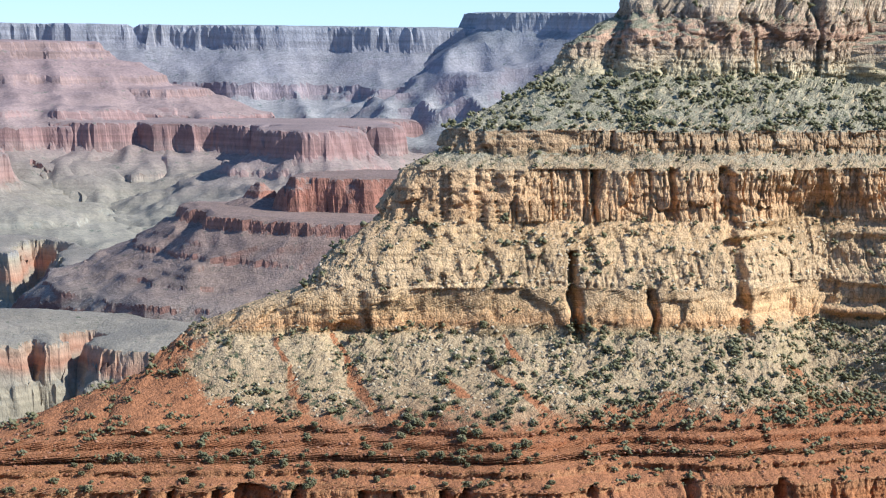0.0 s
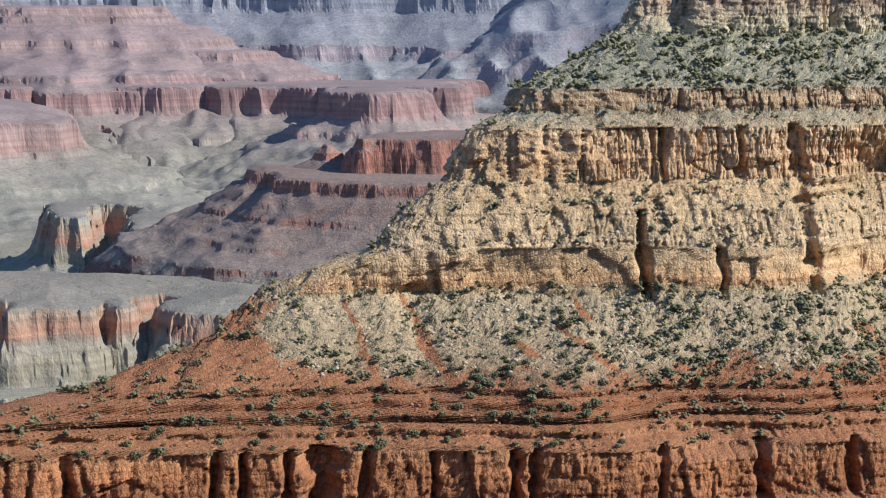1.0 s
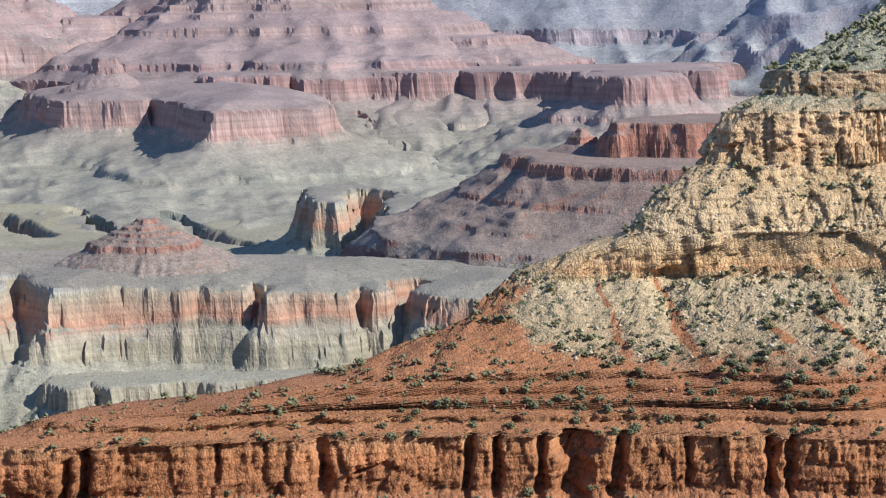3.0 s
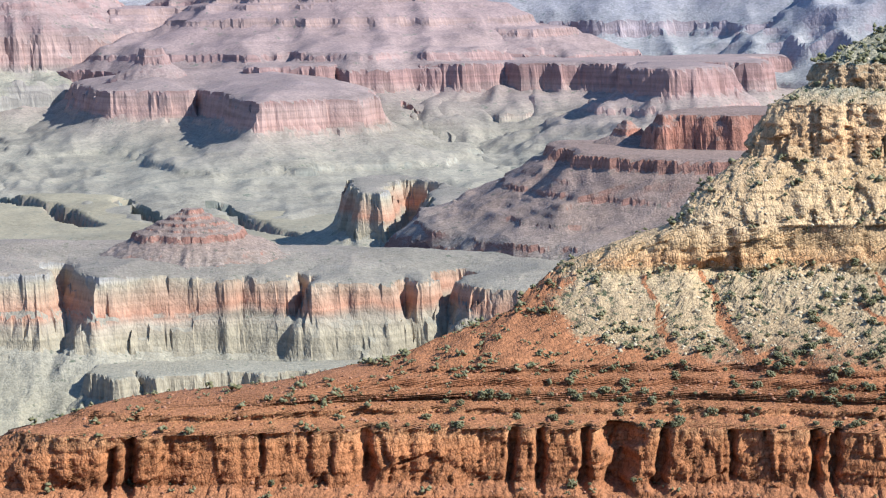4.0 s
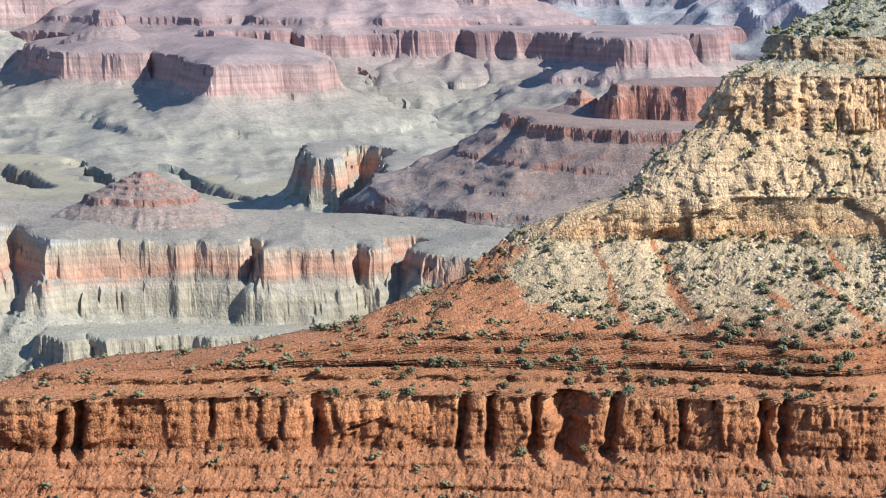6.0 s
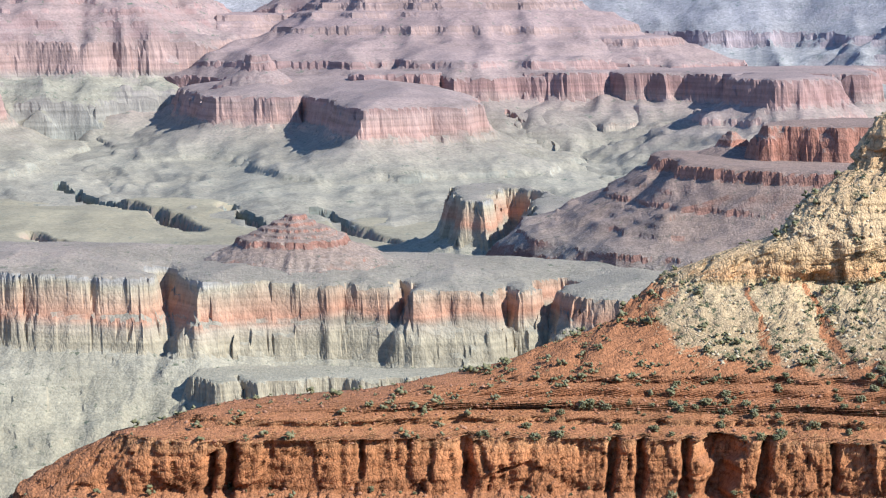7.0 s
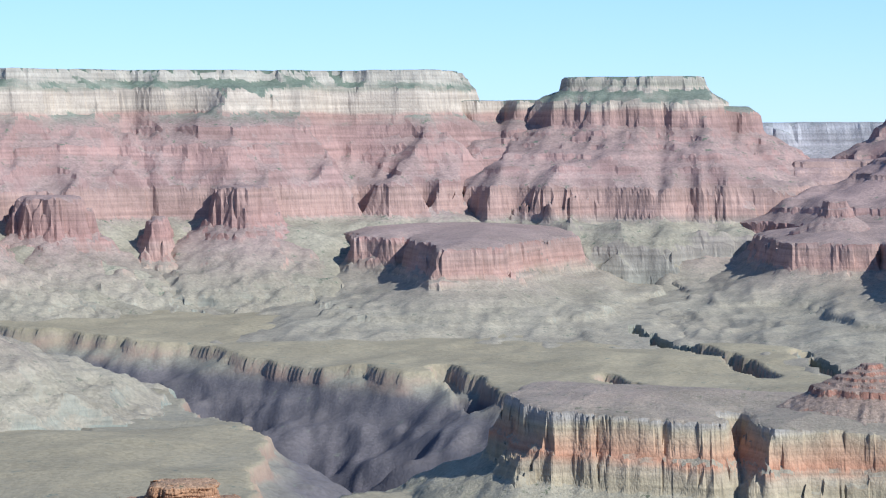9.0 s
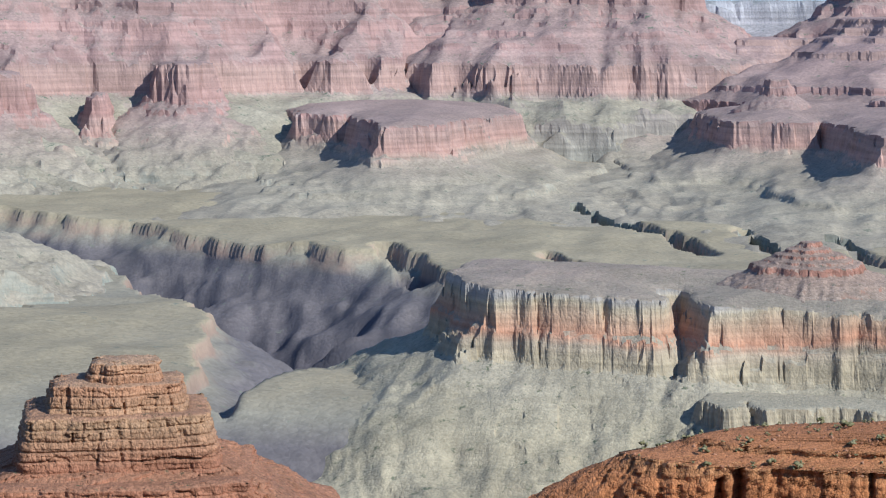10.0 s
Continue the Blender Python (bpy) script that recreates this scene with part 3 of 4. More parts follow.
def build_ridge():
    rows = np.array(RIDGE, float)
    zs, ws = [], []
    for (a, b) in zip(rows, rows[1:]):
        n = max(2, int(abs(a[0] - b[0]) / 0.85)) if b[4] > 0.4 else max(2, int(np.hypot(a[0] - b[0], a[1] - b[1]) / 1.6))
        if b[0] < -286 or b[0] >= 18:
            n = max(8, int(n / 5))
        zs += list(np.linspace(a[0], b[0], n, endpoint=False))
        ws += [b[4]] * n
    zs, ws = np.array(zs), np.array(ws)
    order = -rows[:, 0]
    off, nose, half = (np.interp(-zs, order, rows[:, k]) for k in (1, 2, 3))
    s_face = np.concatenate([np.linspace(0, 0.22, 80, endpoint=False), np.linspace(0.22, 1, 1040)])
    around = np.linspace(0, 1, 130)[1:]
    behind = np.linspace(0, 1, 60)[1:]
    nu, nv = len(s_face) + len(around) + len(behind), len(zs)
    P = np.zeros((nu, nv, 3))
    N = np.zeros((nu, nv, 2))

    def bend(x):
        return 1228 - 22 * np.tanh((x - 150) / 150.0) + 0.00005 * np.clip(x - 330, 0, None) ** 2 + 10 * np.sin(x / 85.0) + 0.06 * np.clip(-x, 0, None)
    far = 820.0
    tip = 70.0
    x = far + (nose[None] + tip - far) * s_face[:, None]
    n1 = len(s_face)
    taper = step(nose + 260, nose + tip, x)
    P[:n1, :, 0] = x
    mid = bend(nose)[None] - off + half
    front_y = bend(x) - off[None]
    P[:n1, :, 1] = front_y * (1 - taper) + (mid - half) * taper
    N[:n1] = (-0.1, -1)
    ang = np.pi * around[:, None]
    P[n1:n1 + len(around), :, 0] = nose + tip - tip * np.sin(ang)
    P[n1:n1 + len(around), :, 1] = mid - half * np.cos(ang)
    N[n1:n1 + len(around), :, 0] = -np.sin(ang)
    N[n1:n1 + len(around), :, 1] = -np.cos(ang)
    xb = nose + tip + (far - nose - tip) * behind[:, None]
    P[n1 + len(around):, :, 0] = xb
    back_taper = step(nose + 400, nose + tip, xb)
    P[n1 + len(around):, :, 1] = (mid + half) * back_taper + (bend(xb) + 60 + 40 + off) * (1 - back_taper)
    N[n1 + len(around):] = (0, 1)
    P[:, :, 2] = zs[None]
    # weathering: spurs and gullies, joint blocks, bedding, talus lumps
    d = np.zeros((nu, nv))
    seg = np.hypot(np.diff(P[:, :, 0], axis=0), np.diff(P[:, :, 1], axis=0)).mean(1)
    s = np.concatenate([[0], np.cumsum(seg)])[:, None] + 0 * zs[None]
    run = s[n1:] - s[n1 - 1:n1]
    s[:n1] = far - P[:n1, :, 0]
    s[n1:] = s[n1 - 1:n1] + run
    z = P[:, :, 2]
    w = ws[None] + 0 * s
    soft = np.clip((off + 100) / 160, 0.3, 1.6)[None]
    d += soft * 6 * fbm(s / 75, z / 260, 3, 101) - soft * 3 * (ridged(s / 42, z / 160, 3, 103) - 0.5)
    # each bed has faces and blocks of its own size
    for z0, z1, faces, blocks in BEDS:
        c = np.nonzero((zs >= z0) & (zs < z1))[0]
        j0, j1 = c[0], c[-1] + 1
        for n, (much, wide, tall) in enumerate(faces):
            d[:, j0:j1] += much * facets(s[:, j0:j1], z[:, j0:j1], wide, tall, int(331 + n * 9 - z0))
        for n, (much, wide, tall) in enumerate(blocks):
            d[:, j0:j1] += much * crag(s[:, j0:j1], z[:, j0:j1], wide, tall, int(31 + n * 5 - z0))
    for foot in (-210.5, -216, -221.8, -227.6, -266.5, -275, -285):
        d -= 0.45 * step(foot - 0.2, foot + 0.1, z) * (1 - step(foot + 0.9, foot + 1.3, z)) * step(-0.5, 0.2, fbm(s / 18, 0 * s + foot, 2, 117))
    # buttresses of the upper cliff
    d += step(-24, -18, z) * (7 * fbm(s / 34, z / 90, 2, 111) - 6 * step(0.75, 0.97, ridged(s / 30, z / 120, 2, 113)))
    loose = step(-145, -138, z) * (1 - step(-112, -102, z))
    d += 1.0 * fbm(s / 11, z / 8, 3, 107, 0.65) * loose
    stepped = step(-233, -231, z) * (1 - step(-209, -205, z))
    d += (1 - w) * (1 - stepped) * 1.0 * fbm(s / 9, z / 9, 3, 9, 0.6)
    xx = P[:, :, 0]
    for gx, gw, deep, z0, z1 in GULLIES:
        band = step(z0 - 4, z0 + 2, z) * (1 - step(z1 - (1 if gw < 20 else 45), z1 + (1 if gw < 20 else 5), z))
        g = np.abs(xx - gx - 0.05 * (z - z0) - (0.3 * gw + 1.5) * fbm(z / 13, z * 0 + gx, 3, 5)) / (gw * (1 + 0.4 * fbm(z / 9, z * 0 + gx, 2, 8)))
        form = np.clip(1.25 - g, 0, 1) if gw > 12 else 1 - step(0.25, 1.15, g + 0.35 * fbm(z / 5, z * 0 + gx, 2, 12))
        d[:n1] -= (deep * band * form)[:n1]
    P[:, :, 0] += N[:, :, 0] * d
    P[:, :, 1] += N[:, :, 1] * d
    o = off[None] + 0 * s
    P[:, :, 2] += 1.6 * stepped * fbm(s / 50, z / 60, 3, 17) + (w < 0.3) * (1 - stepped) * (1.3 * fbm(s / 5, o / 6, 4, 11, 0.65) + 0.9 * facets(s, o, 4.2, 5.5, 5) + 0.5 * facets(s, o, 1.8, 2.2, 8) - 1.6 * step(-236, -232, z) * step(0.62, 0.95, ridged(s / 26 + 0.5 * fbm(o / 20, s / 30, 2, 15), o / 120, 2, 12)))
    holder = thing("ridge", "layered ridge of cream and red cliffs with scrubby talus slopes", "ridge", (300.0, 1150.0, -420.0))
    part_of = [next(n for low, n in RIDGE_PARTS if h >= low) for h in zs]
    split(holder, P[::-1], part_of, near_rock, False, cap="summit", red=red_ground(P[::-1, :, 0], P[::-1, :, 2]))
    return holder, P


ground = build_floor()
ridge, RIDGE_POINTS = build_ridge()

# ---- mesas, buttes and walls across the canyon ----
mesa = carved("mesa", "flat-topped mesa with a cream, orange and grey cliff above fluted talus",
    [(-11.7, 1960), (-11.55, 1900), (-10.75, 1812), (-9.6, 1796), (-9.4, 1806), (-9.0, 1792), (-7.8, 1788), (-7.6, 1800), (-7.3, 1786), (-6.3, 1780), (-6.1, 1784), (-6.05, 1850), (-5.5, 1862), (-4.95, 1775), (-4.8, 1762), (-3.9, 1772), (-2.9, 1780), (-1.2, 1776), (-0.9, 1786), (-0.6, 1772), (0.25, 1768),
     (0.3, 1815), (0.7, 1820), (0.95, 1752), (2.2, 1752), (3.0, 1758), (3.1, 1815), (3.5, 1815), (3.75, 1772), (3.95, 1775), (4.05, 1840), (4.7, 1850), (5.2, 1750), (6.5, 1740), (10, 1740), (14, 1780), (14, 1980), (3, 1990), (-3, 2010), (-8, 2010), (-11, 2010)],
    [(-70, -231, 0), (-12, -239, 0), (-5, -240, 0), (0, -242, 1), (4, -268, 1), (12, -275, 0.3), (19, -298, 0.8), (70, -325, 0), (150, -366, 0), (290, -440, 0)], mesa_rock, "mesa", seed=3, dip=(-0.040, -110.0), notch=(40, 9, 60), cell=(0.048, 3.8), worn=0.12, fan=1.3)
ledge = carved("rock_ledge", "low reddish cliff ledge at the foot of a mesa", [(-4.9, 1700), (-4.85, 1690), (-4.2, 1662), (-3.9, 1668), (-3.85, 1700), (-3.3, 1660), (-1.6, 1672), (-0.3, 1668), (1.5, 1666), (4, 1650), (4, 1720), (-4.9, 1740)],
    [(-4, -303, 0), (0, -304, 1), (3, -321, 1), (40, -345, 0), (90, -380, 0)], mesa_rock, "ledge", seed=5, notch=(22, 8, 30), cell=(0.048, 3.8))
butte = carved("red_butte", "stepped red butte standing on a flat mesa", [(-2.55, 1888), (-2.3, 1880), (-2.0, 1886), (-2.0, 1896), (-2.45, 1898)],
    [(0, -198, 0), (1, -202, 1), (9, -204, 0), (10, -207, 1), (18, -208.5, 0), (19, -211, 1), (27, -213, 0), (28, -215, 1), (37, -217, 0), (39, -222.5, 1), (56, -230, 0), (72, -238, 0), (84, -246, 0)], butte_rock, "butte", seed=7, notch=(14, 3.5, 9), cell=(0.035, 1.6), worn=0.15)
dark_tier = carved("lower_terrace", "purple-brown terraced slope with thin ledges", [(7.25, 2180), (7.1, 2100), (8.0, 2050), (9.0, 1985), (10.6, 1950), (14, 1945), (20, 1940), (20, 2220), (9, 2220)],
    [(-10, -165, 0), (0, -168, 1), (3, -178, 1), (12, -182, 0), (12.5, -181.2, 1), (27, -189, 0), (27.5, -190.2, 1), (46, -200.5, 0), (47, -203.5, 1), (58, -208.5, 0), (58.5, -209.4, 1), (72, -215, 0), (72.5, -216, 1), (88, -222, 0), (88.7, -224, 1), (122, -236, 0), (122.5, -238, 1), (136, -248, 0), (165, -285, 0)], butte_rock, "terrace", seed=11, notch=(52, 16, 130), cell=(0.05, 3.8), worn=0.06)
dark_cap = carved("terraced_mesa", "dark red sandstone mesa standing on terraces", [(10.25, 2130), (10.2, 2070), (12, 2055), (16, 2040), (20, 2050), (20, 2200), (12, 2200), (10.6, 2150)],
    [(-20, -132, 0), (0, -134, 1), (2, -141, 1), (8, -146, 0.3), (12, -172, 1), (60, -190, 0)], butte_rock, "mesa", seed=13, notch=(34, 9, 60), cell=(0.045, 3.6))
pyramid = carved("small_butte", "small red pyramid-shaped butte", [(8.7, 2140), (9.2, 2115), (9.8, 2140), (9.2, 2170)],
    [(-14, -143, 0), (-12, -146, 1), (-5, -152, 0), (-4, -157, 1), (25, -170, 0), (60, -185, 0)], butte_rock, "butte", seed=17, notch=(14, 1.5, 9), cell=(0.035, 1.8), worn=0.15)
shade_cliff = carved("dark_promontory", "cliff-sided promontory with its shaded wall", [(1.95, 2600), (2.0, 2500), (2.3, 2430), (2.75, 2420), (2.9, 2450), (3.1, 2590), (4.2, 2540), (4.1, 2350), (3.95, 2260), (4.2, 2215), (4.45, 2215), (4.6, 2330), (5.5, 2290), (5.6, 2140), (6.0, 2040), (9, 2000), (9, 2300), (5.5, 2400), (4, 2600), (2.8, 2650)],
    [(-10, -239, 0), (0, -241, 1), (8, -288, 1), (40, -305, 0), (110, -330, 0)], mesa_rock, "mesa", seed=19, notch=(40, 7, 60), cell=(0.045, 3.6))
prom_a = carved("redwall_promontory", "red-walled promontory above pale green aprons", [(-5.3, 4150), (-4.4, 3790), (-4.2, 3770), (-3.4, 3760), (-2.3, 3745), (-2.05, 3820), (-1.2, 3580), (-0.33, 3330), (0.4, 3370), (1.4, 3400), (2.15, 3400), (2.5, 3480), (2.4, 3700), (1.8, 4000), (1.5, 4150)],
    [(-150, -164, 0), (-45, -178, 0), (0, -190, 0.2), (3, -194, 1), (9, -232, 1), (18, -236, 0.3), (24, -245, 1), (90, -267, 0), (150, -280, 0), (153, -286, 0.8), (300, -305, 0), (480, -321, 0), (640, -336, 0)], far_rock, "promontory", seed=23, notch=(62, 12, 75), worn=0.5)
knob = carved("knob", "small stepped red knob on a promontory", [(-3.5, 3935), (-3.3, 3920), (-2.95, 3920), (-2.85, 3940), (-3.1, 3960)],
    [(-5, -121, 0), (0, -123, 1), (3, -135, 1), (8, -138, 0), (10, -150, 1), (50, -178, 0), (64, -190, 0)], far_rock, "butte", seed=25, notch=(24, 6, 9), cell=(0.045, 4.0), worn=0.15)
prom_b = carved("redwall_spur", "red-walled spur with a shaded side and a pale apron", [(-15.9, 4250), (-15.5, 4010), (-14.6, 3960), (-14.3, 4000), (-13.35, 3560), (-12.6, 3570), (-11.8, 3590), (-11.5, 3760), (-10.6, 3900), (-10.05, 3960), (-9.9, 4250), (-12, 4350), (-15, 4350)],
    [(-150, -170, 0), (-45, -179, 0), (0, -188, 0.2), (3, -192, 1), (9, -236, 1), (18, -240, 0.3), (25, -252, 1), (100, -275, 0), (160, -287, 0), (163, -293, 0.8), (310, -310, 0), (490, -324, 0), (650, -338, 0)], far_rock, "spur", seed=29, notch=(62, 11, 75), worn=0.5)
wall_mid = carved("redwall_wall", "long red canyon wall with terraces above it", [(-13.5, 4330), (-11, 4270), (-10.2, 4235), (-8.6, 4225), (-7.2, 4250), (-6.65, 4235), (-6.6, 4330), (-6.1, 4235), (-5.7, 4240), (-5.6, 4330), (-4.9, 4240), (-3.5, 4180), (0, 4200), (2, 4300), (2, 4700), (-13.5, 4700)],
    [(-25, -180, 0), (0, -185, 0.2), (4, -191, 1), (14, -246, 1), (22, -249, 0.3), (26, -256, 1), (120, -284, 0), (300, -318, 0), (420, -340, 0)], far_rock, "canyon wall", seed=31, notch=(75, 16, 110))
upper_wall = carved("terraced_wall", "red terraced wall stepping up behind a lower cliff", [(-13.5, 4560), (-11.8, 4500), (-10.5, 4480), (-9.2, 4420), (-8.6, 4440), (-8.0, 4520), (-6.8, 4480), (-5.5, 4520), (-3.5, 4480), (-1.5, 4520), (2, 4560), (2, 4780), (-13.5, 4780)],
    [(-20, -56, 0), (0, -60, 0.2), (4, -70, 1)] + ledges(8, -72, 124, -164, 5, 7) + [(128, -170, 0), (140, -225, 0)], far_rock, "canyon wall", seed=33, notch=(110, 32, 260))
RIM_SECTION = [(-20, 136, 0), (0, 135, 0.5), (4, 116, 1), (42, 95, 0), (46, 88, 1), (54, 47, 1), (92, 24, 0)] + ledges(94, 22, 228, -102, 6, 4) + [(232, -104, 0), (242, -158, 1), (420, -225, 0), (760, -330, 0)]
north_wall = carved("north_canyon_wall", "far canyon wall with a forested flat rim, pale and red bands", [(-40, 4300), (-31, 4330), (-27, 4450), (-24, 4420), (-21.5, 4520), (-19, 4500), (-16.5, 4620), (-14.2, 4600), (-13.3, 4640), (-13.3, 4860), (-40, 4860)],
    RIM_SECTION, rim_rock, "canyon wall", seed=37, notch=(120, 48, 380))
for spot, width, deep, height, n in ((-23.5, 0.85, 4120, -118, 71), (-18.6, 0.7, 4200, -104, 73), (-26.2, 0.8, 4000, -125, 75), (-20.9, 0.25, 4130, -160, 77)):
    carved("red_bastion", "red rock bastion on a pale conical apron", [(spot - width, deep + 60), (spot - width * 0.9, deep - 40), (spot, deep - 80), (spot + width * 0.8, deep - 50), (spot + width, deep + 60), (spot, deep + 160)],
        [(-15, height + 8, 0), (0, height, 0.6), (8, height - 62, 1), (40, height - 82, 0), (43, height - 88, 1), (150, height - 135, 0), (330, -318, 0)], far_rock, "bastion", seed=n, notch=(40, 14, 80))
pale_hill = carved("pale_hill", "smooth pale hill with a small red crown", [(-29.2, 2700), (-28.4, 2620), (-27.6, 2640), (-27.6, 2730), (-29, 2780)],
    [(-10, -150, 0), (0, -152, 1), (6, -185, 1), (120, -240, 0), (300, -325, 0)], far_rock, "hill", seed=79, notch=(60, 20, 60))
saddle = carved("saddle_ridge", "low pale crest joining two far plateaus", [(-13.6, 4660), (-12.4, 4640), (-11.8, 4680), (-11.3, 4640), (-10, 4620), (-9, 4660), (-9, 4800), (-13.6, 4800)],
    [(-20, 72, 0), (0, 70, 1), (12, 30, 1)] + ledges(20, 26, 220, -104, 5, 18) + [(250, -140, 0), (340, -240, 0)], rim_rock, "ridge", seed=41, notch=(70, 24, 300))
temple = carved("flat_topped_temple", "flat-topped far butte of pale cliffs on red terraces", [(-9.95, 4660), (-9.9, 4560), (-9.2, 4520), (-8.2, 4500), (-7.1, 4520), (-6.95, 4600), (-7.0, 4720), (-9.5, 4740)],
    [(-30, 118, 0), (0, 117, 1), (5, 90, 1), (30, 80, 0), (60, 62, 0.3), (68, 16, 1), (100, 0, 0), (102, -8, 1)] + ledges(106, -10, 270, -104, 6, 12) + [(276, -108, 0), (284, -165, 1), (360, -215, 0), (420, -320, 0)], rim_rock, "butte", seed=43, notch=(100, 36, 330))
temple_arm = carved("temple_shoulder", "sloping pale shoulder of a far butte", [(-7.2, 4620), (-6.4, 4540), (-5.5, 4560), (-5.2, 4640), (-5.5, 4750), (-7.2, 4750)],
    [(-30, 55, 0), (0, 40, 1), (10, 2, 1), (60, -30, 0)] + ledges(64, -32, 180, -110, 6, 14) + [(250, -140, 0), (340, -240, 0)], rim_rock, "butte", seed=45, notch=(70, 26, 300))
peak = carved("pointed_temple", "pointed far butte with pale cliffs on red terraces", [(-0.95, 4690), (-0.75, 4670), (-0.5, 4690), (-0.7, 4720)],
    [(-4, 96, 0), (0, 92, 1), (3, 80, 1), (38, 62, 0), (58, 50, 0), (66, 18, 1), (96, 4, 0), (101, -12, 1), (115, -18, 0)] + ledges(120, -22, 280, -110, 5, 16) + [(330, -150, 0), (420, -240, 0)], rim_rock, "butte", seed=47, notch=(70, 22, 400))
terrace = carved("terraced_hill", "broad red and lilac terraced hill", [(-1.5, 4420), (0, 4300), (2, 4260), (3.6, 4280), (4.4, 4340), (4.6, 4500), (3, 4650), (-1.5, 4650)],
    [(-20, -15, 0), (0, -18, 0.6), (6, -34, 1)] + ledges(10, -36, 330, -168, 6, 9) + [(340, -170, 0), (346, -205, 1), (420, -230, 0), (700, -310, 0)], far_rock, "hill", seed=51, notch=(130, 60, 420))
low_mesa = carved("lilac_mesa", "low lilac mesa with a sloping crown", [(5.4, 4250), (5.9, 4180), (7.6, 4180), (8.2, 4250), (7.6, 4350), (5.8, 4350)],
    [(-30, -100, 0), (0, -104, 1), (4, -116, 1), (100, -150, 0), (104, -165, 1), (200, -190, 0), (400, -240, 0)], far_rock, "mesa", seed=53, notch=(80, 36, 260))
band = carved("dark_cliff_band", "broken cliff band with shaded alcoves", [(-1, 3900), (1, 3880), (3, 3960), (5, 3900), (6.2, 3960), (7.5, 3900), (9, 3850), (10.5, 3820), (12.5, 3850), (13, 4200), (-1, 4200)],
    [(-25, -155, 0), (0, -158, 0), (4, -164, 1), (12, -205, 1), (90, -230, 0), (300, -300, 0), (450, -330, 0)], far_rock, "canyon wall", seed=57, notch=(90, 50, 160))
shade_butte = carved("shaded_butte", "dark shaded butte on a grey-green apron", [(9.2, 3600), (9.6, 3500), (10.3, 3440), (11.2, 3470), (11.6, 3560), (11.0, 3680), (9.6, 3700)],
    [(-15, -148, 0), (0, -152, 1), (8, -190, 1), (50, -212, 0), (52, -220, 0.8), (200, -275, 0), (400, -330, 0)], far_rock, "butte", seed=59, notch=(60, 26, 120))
east_rim = carved("east_canyon_wall", "distant canyon wall with a level rim, its rock coloured haze-grey", [(-6, 4840), (0, 4830), (2.5, 4800), (4.4, 4720), (7, 4690), (9, 4600), (11, 4580), (13.6, 4500), (16, 4470), (24, 4400), (34, 4300), (34, 4970), (-6, 4970)],
    [(-30, 22, 0), (0, 20, 0.5), (6, -28, 1), (60, -60, 0), (140, -100, 0.2), (146, -125, 1), (300, -190, 0), (600, -300, 0)], hazed_east_rock, "canyon wall", seed=61, notch=(120, 15, 420), worn=0.6, cell=(0.08, 9.0))
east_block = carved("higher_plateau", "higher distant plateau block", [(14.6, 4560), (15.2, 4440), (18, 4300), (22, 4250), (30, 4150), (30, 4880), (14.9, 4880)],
    [(-30, 54, 0), (0, 52, 0.5), (6, 20, 1), (60, -20, 0), (150, -80, 0), (320, -190, 0), (520, -300, 0)], hazed_east_rock, "plateau", seed=63, notch=(120, 24, 420), worn=0.6, cell=(0.09, 10.0))


# ---- the near outcrop: thick sandstone beds, each set back from the one below ----
# bearings of its two ends, reach of its front and back, top and foot heights
TIERS = [(-21.2, -19.4, 886, 905, -142.5, -151.5), (-22.2, -18.85, 881, 915, -151, -163), (-22.85, -18.2, 873, 925, -162.5, -183), (-23.9, -17.0, 852, 935, -187, -192)]


def tier_ring(left, right, front, back, spread=0.0, count=520):
    """A rounded oblong in plan, evenly spaced, and its outward directions."""
    corners = [plan(left, back), plan(left, front), plan((left + right) / 2 - 0.3, front - 4), plan(right, front + 2), plan(right, back)]
    c = np.array(corners)
    mid = c.mean(0)
    c = c + (c - mid) / np.linalg.norm(c - mid, axis=1)[:, None] * spread
    edge = np.vstack([c, c[:1]])
    s = np.concatenate([[0], np.cumsum(np.linalg.norm(np.diff(edge, axis=0), axis=1))])
    at = np.linspace(0, s[-1], count, endpoint=False)
    q = soften(np.stack([np.interp(at, s, edge[:, 0]), np.interp(at, s, edge[:, 1])], 1), 1.2 + 0.1 * spread, s[-1])
    d = np.roll(q, -1, 0) - np.roll(q, 1, 0)
    out = np.stack([d[:, 1], -d[:, 0]], 1) / np.linalg.norm(d, axis=1)[:, None]
    return q, out * np.sign(((q - mid) * out).sum()), at


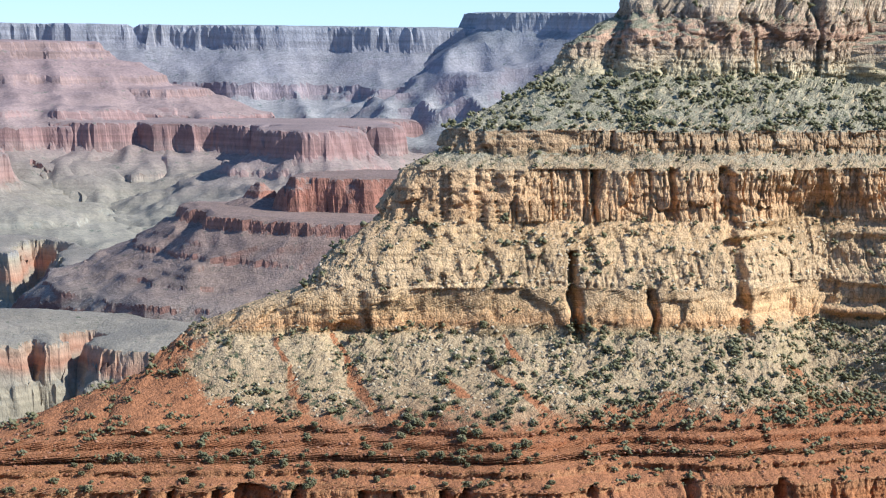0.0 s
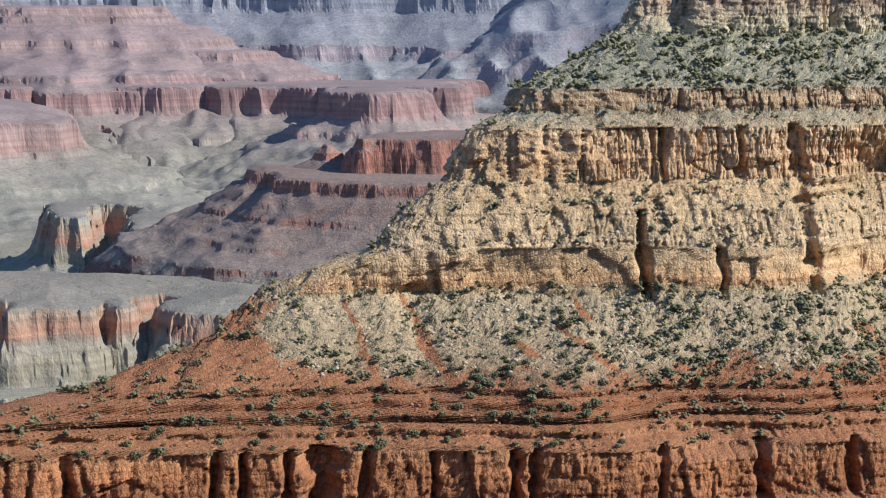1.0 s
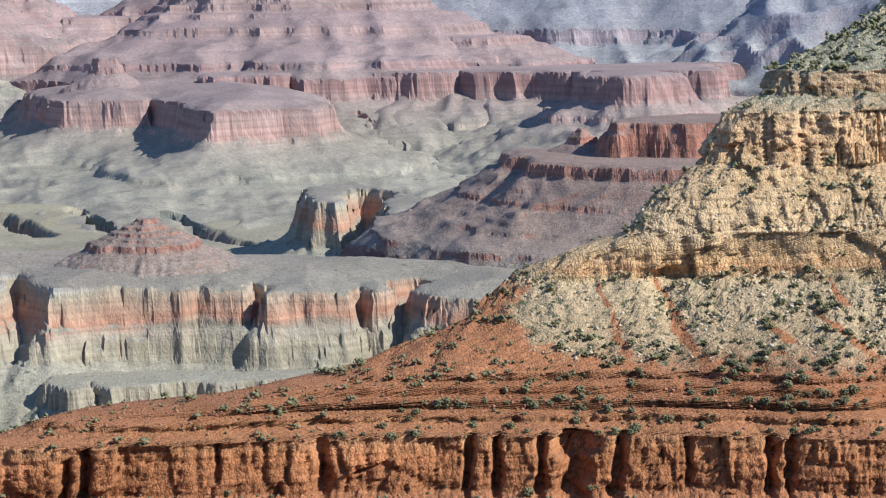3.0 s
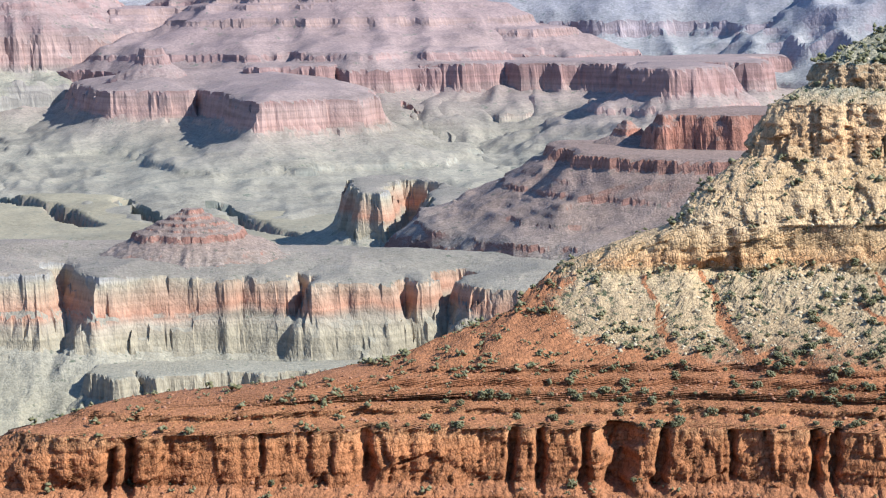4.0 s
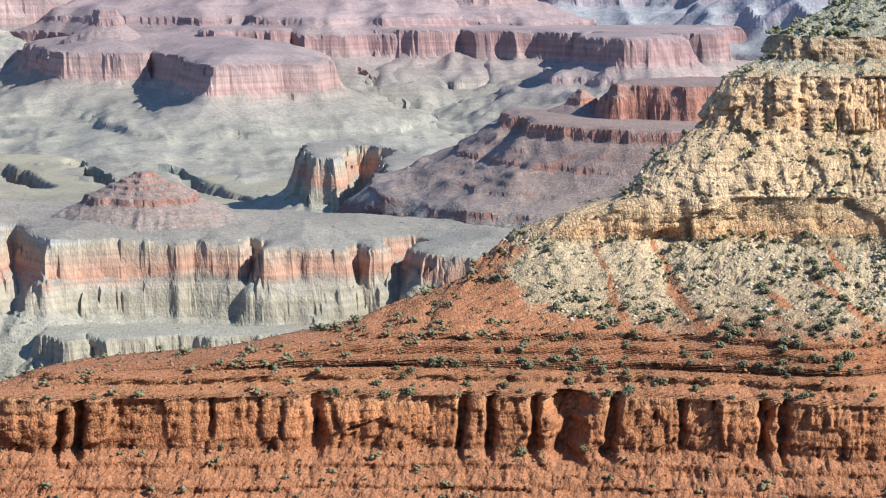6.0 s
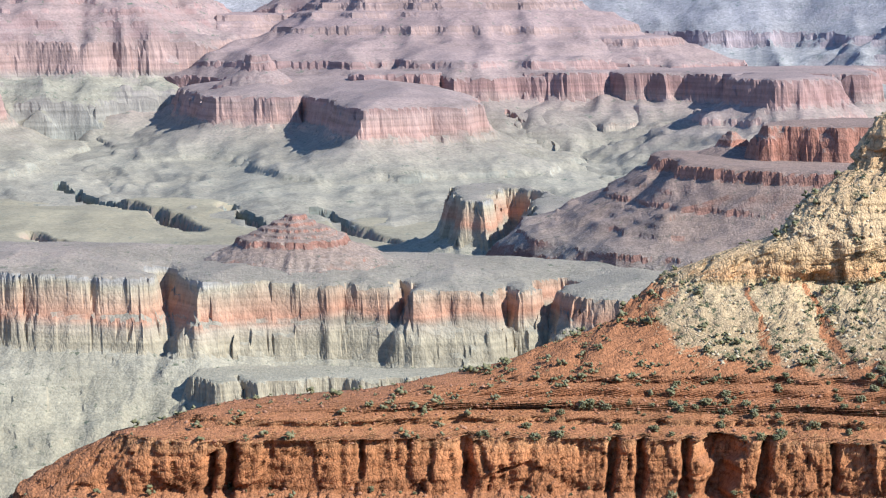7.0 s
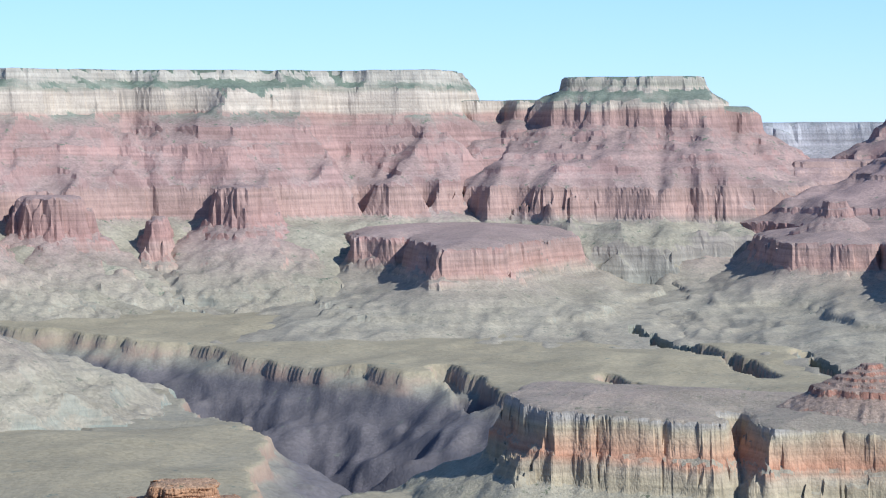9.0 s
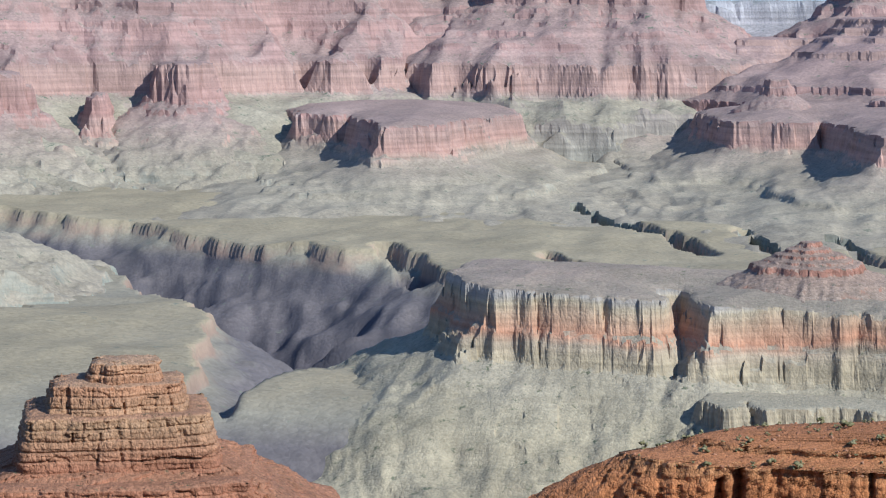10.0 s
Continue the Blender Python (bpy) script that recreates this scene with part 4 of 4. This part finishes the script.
def build_outcrop():
    holder = thing("sandstone_outcrop", "blocky orange sandstone outcrop in thick stepped beds", "outcrop", (*plan(-20.5, 895), -400.0))
    for n, (left, right, front, back, top, foot) in enumerate(TIERS):
        q, out, at = tier_ring(left, right, front, back)
        zs = np.concatenate([[top + 0.3], np.arange(top, foot - 2.5, -0.4)])
        s, z = at[:, None] + 0 * zs[None], 0 * at[:, None] + zs[None]
        bed_edge = (top - z) / 4.3 + 0.12 * fbm(s / 30, z / 60, 2, 561)
        batter = 0.05 * (top - z) + 0.9 * np.floor(bed_edge) - 1.0 * step(0.82, 0.97, bed_edge % 1.0)
        d = batter + 1.1 * facets(s, z, 11, 9, 511 + n) + 0.8 * crag(s, z, 9, 4.3, 521 + n) + 0.22 * crag(s, z, 3, 1.4, 531 + n) + 2.0 * fbm(s / 26, z / 60, 2, 541 + n)
        d[:, 0] = d[:, 1] - 1.0
        pts = np.zeros((len(at), len(zs), 3))
        pts[:, :, :2] = q[:, None] + out[:, None] * d[..., None]
        pts[:, :, 2] = z + 0.8 * fbm(s / 15, z / 9, 2, 551 + n)
        tier = held(sheet("tier", pts, outcrop_rock, closed=True), holder)
        cap = held(lid("top", pts[:, 0], outcrop_rock, 0.8), holder)
        cap.parent = tier
        cap.location = (0, 0, 0)
    rows = np.array([(0, -181), (12, -184), (26, -190), (27, -192), (44, -199), (45, -201), (70, -212), (72, -214), (130, -243), (240, -310), (380, -410)], float)
    span = np.concatenate([np.linspace(a, b, 9, endpoint=False) for a, b in zip(rows[:, 0], rows[1:, 0])] + [rows[-1:, 0]])
    base = []
    for o in span:
        q, out, at = tier_ring(-22.85, -18.2, 876, 925, o)
        h = np.interp(o, rows[:, 0], rows[:, 1])
        w = 2.2 * crag(at, at * 0 + h, 8, 5, 571) + (0.05 * o + 1) * fbm(at / 24, at * 0 + o / 60, 3, 573)
        base.append(np.column_stack([q + out * w[:, None], h + 0.9 * fbm(at / 7, at * 0 + o / 7, 3, 575) - 0.03 * o * ridged(at / 40, at * 0 + o / 160, 2, 577)]))
    held(sheet("slope", np.stack(base, 1), outcrop_rock, closed=True), holder)
    return holder


outcrop = build_outcrop()

# ---- scrub and fallen rock on the near ridge ----
def plain(name, colours, rough=0.9, scale=0.5):
    """Mottled stuff: colours vary from piece to piece and over each."""
    m, t, bsdf = nodes_of(name)
    geo = t.nodes.new("ShaderNodeNewGeometry")
    info = t.nodes.new("ShaderNodeObjectInfo")
    f = math_node(t, "ADD", math_node(t, "MULTIPLY", geo.outputs["Random Per Island"], 0.6), math_node(t, "MULTIPLY", info.outputs["Random"], 0.2))
    f = math_node(t, "MULTIPLY_ADD", noise_node(t, geo.outputs["Position"], scale, 3), 0.3, f)
    n = len(colours) - 1
    link(t, ramp_node(t, f, [(0.1 + 0.8 * i / n, c) for i, c in enumerate(colours)]), bsdf.inputs["Base Color"])
    bsdf.inputs["Roughness"].default_value = rough
    bsdf.inputs["Specular IOR Level"].default_value = 0.1
    return m


leaf_mat = plain("scrub_leaves", [(0.10, 0.088, 0.038), (0.155, 0.138, 0.065), (0.225, 0.197, 0.105)])
bark_mat = plain("juniper_bark", [(0.10, 0.075, 0.055), (0.17, 0.13, 0.10)])
pale_stone = plain("pale_fallen_rock", [(0.38, 0.285, 0.165), (0.48, 0.37, 0.225), (0.60, 0.48, 0.32)], scale=0.8)
red_stone = plain("red_fallen_rock", [(0.22, 0.095, 0.05), (0.30, 0.135, 0.07), (0.38, 0.20, 0.115)], scale=0.8)
OCTA = np.array([(1, 0, 0), (0, 1, 0), (-1, 0, 0), (0, -1, 0), (0, 0, 1), (0, 0, -1)], float)
OCTA_FACES = np.array([(0, 1, 4), (1, 2, 4), (2, 3, 4), (3, 0, 4), (1, 0, 5), (2, 1, 5), (3, 2, 5), (0, 3, 5)])
rng = np.random.default_rng(11)


def lumps(centres, radii, flat, jag):
    """Many small jagged lumps as one set of vertices and triangles."""
    n = len(centres)
    v = OCTA[None] * (1 + jag * (rng.random((n, 6, 1)) - 0.5)) + jag * 0.6 * (rng.random((n, 6, 3)) - 0.5)
    a = rng.random(n) * 6.28
    c, q = np.cos(a)[:, None], np.sin(a)[:, None]
    v = np.stack([v[..., 0] * c - v[..., 1] * q, v[..., 0] * q + v[..., 1] * c, v[..., 2] * flat], -1)
    v = v * radii[:, None, None] + centres[:, None]
    f = OCTA_FACES[None] + 6 * np.arange(n)[:, None, None]
    return v.reshape(-1, 3), f.reshape(-1, 3)


def soup(name, v, f, material):
    me = bpy.data.meshes.new(name)
    me.vertices.add(len(v))
    me.vertices.foreach_set("co", v.reshape(-1).astype(np.float32))
    me.loops.add(f.size)
    me.loops.foreach_set("vertex_index", f.reshape(-1).astype(np.int32))
    me.polygons.add(len(f))
    me.polygons.foreach_set("loop_start", (np.arange(len(f)) * 3).astype(np.int32))
    me.update(calc_edges=True)
    me.materials.append(material)
    return me


def clump_centres(count, radius):
    d = rng.normal(size=(count, 3))
    d /= np.linalg.norm(d, axis=1)[:, None]
    d *= (0.35 + 0.6 * rng.random((count, 1)) ** 0.6)
    d[:, 2] = d[:, 2] * 0.62 + 0.6
    return d * radius


def crown_mesh():
    c = clump_centres(60, 1.0)
    return soup("crown", *lumps(c, 0.13 + 0.16 * rng.random(60), 0.85, 0.9), leaf_mat)


def trunk_mesh():
    rings = []
    for k, (h, r) in enumerate(((-0.5, 0.16), (0.0, 0.13), (0.3, 0.09), (0.7, 0.04))):
        a = np.arange(6) * 1.047
        rings.append(np.stack([r * np.cos(a) + 0.06 * k * math.sin(k), r * np.sin(a) + 0.04 * k, 0 * a + h], 1))
    grid = np.stack(rings, 1)
    ob = sheet("trunk", grid, bark_mat, closed=True)
    me = ob.data
    bpy.data.objects.remove(ob)
    return me


def area_of(P):
    a, b = P[1:, :-1] - P[:-1, :-1], P[:-1, 1:] - P[:-1, :-1]
    return np.linalg.norm(np.cross(a, b), axis=-1)


def scatter(P, density, extra):
    """Random places on a grid surface, so many to the square metre."""
    lam = area_of(P) * density
    n = rng.poisson(lam)
    i, j = np.nonzero(n)
    i, j = np.repeat(i, n[i, j]), np.repeat(j, n[i, j])
    u, v = rng.random((2, len(i), 1))
    p = P[i, j] * (1 - u) * (1 - v) + P[i + 1, j] * u * (1 - v) + P[i, j + 1] * (1 - u) * v + P[i + 1, j + 1] * u * v
    return p, extra[i, j]


R = RIDGE_POINTS
RX, RY, RZ = (R[:-1, :-1, k] for k in range(3))
rise = np.abs(R[:-1, 1:, 2] - R[:-1, :-1, 2]) / (np.hypot(R[:-1, 1:, 0] - R[:-1, :-1, 0], R[:-1, 1:, 1] - R[:-1, :-1, 1]) + 1e-6)
gentle = 1 - step(0.9, 1.8, rise)
clump = step(0.42, 0.62, smooth_noise(RX / 16, RY / 13, 5)) * 0.8 + 0.35
seen = (RX > -260) & (RX < 640)


def zone(z0, z1):
    return step(z0 - 3, z0, RZ) * (1 - step(z1, z1 + 3, RZ))


shade_side = step(330, 372, RX) * (1 - 0.6 * step(395, 415, RX) * (1 - step(440, 460, RX)))
scrub = seen * clump * (gentle * (0.055 * zone(-53, -21) + 0.015 * zone(-75, -66) + (0.024 + 0.05 * shade_side) * zone(-208, -163) + 0.010 * zone(-232, -207) + 0.010 * zone(-300, -259)
        + 0.016 * zone(-141, -105)) + 0.0022 * zone(-163, -66) + 0.004 * zone(14, 64))
places, kinds_w = scatter(R, 0.62 * scrub, RZ)
sizes = (1.05 + 2.4 * rng.random(len(places)) ** 2.1) * np.where(places[:, 2] > -60, 1.15, 1.0)

single = np.nonzero((places[:, 0] > -180) & (places[:, 0] < 330) & (places[:, 2] < -163) & (places[:, 2] > -262) & (sizes > 1.0))[0][:300]
crowns, trunk = [crown_mesh() for _ in range(5)], trunk_mesh()
for n, k in enumerate(single):
    shrub = thing("juniper_shrub", "dark green juniper shrub on a rocky slope", "shrub", places[k], "junipers on the ridge")
    shrub.scale = (sizes[k], sizes[k], sizes[k] * (0.8 + 0.4 * rng.random()))
    shrub.rotation_euler = (0, 0, 6.28 * rng.random())
    for piece, data in (("crown", crowns[n % 5]), ("trunk", trunk)):
        ob = new(piece, data)
        ob.parent = shrub
rest = np.setdiff1d(np.arange(len(places)), single)
cen = np.concatenate([places[k] + clump_centres(6, sizes[k]) for k in rest])
rad = np.repeat(sizes[rest], 6) * (0.32 + 0.24 * rng.random(6 * len(rest)))
tagged(new("scrub", soup("scrub", *lumps(cen, rad, 0.8, 0.9), leaf_mat)), "scattered dark green scrub on ridge slopes and ledges", "scrub", kind="stuff")

fallen = seen * gentle * (0.065 * zone(-206, -163) * (1 - red_ground(RX, RZ)) + 0.05 * zone(-141, -105) + 0.012 * zone(-53, -21)) * (0.25 + 1.3 * step(0.35, 0.65, smooth_noise(RX / 11, RZ / 7, 15)))
rocks, _ = scatter(R, fallen, RZ)
big = 0.35 + 1.5 * rng.random(len(rocks)) ** 3.5
tagged(new("fallen_rock", soup("fallen_rock", *lumps(rocks, big, 0.7, 0.8), pale_stone)), "pale angular rubble strewn over talus", "rubble", kind="stuff")
fallen = seen * gentle * (0.034 * zone(-232, -206) + 0.022 * zone(-300, -259))
rocks, _ = scatter(R, fallen, RZ)
big = 0.3 + 1.3 * rng.random(len(rocks)) ** 3.5
tagged(new("red_rubble", soup("red_rubble", *lumps(rocks, big, 0.7, 0.8), red_stone)), "red sandstone rubble on ledges and slopes", "rubble", kind="stuff")
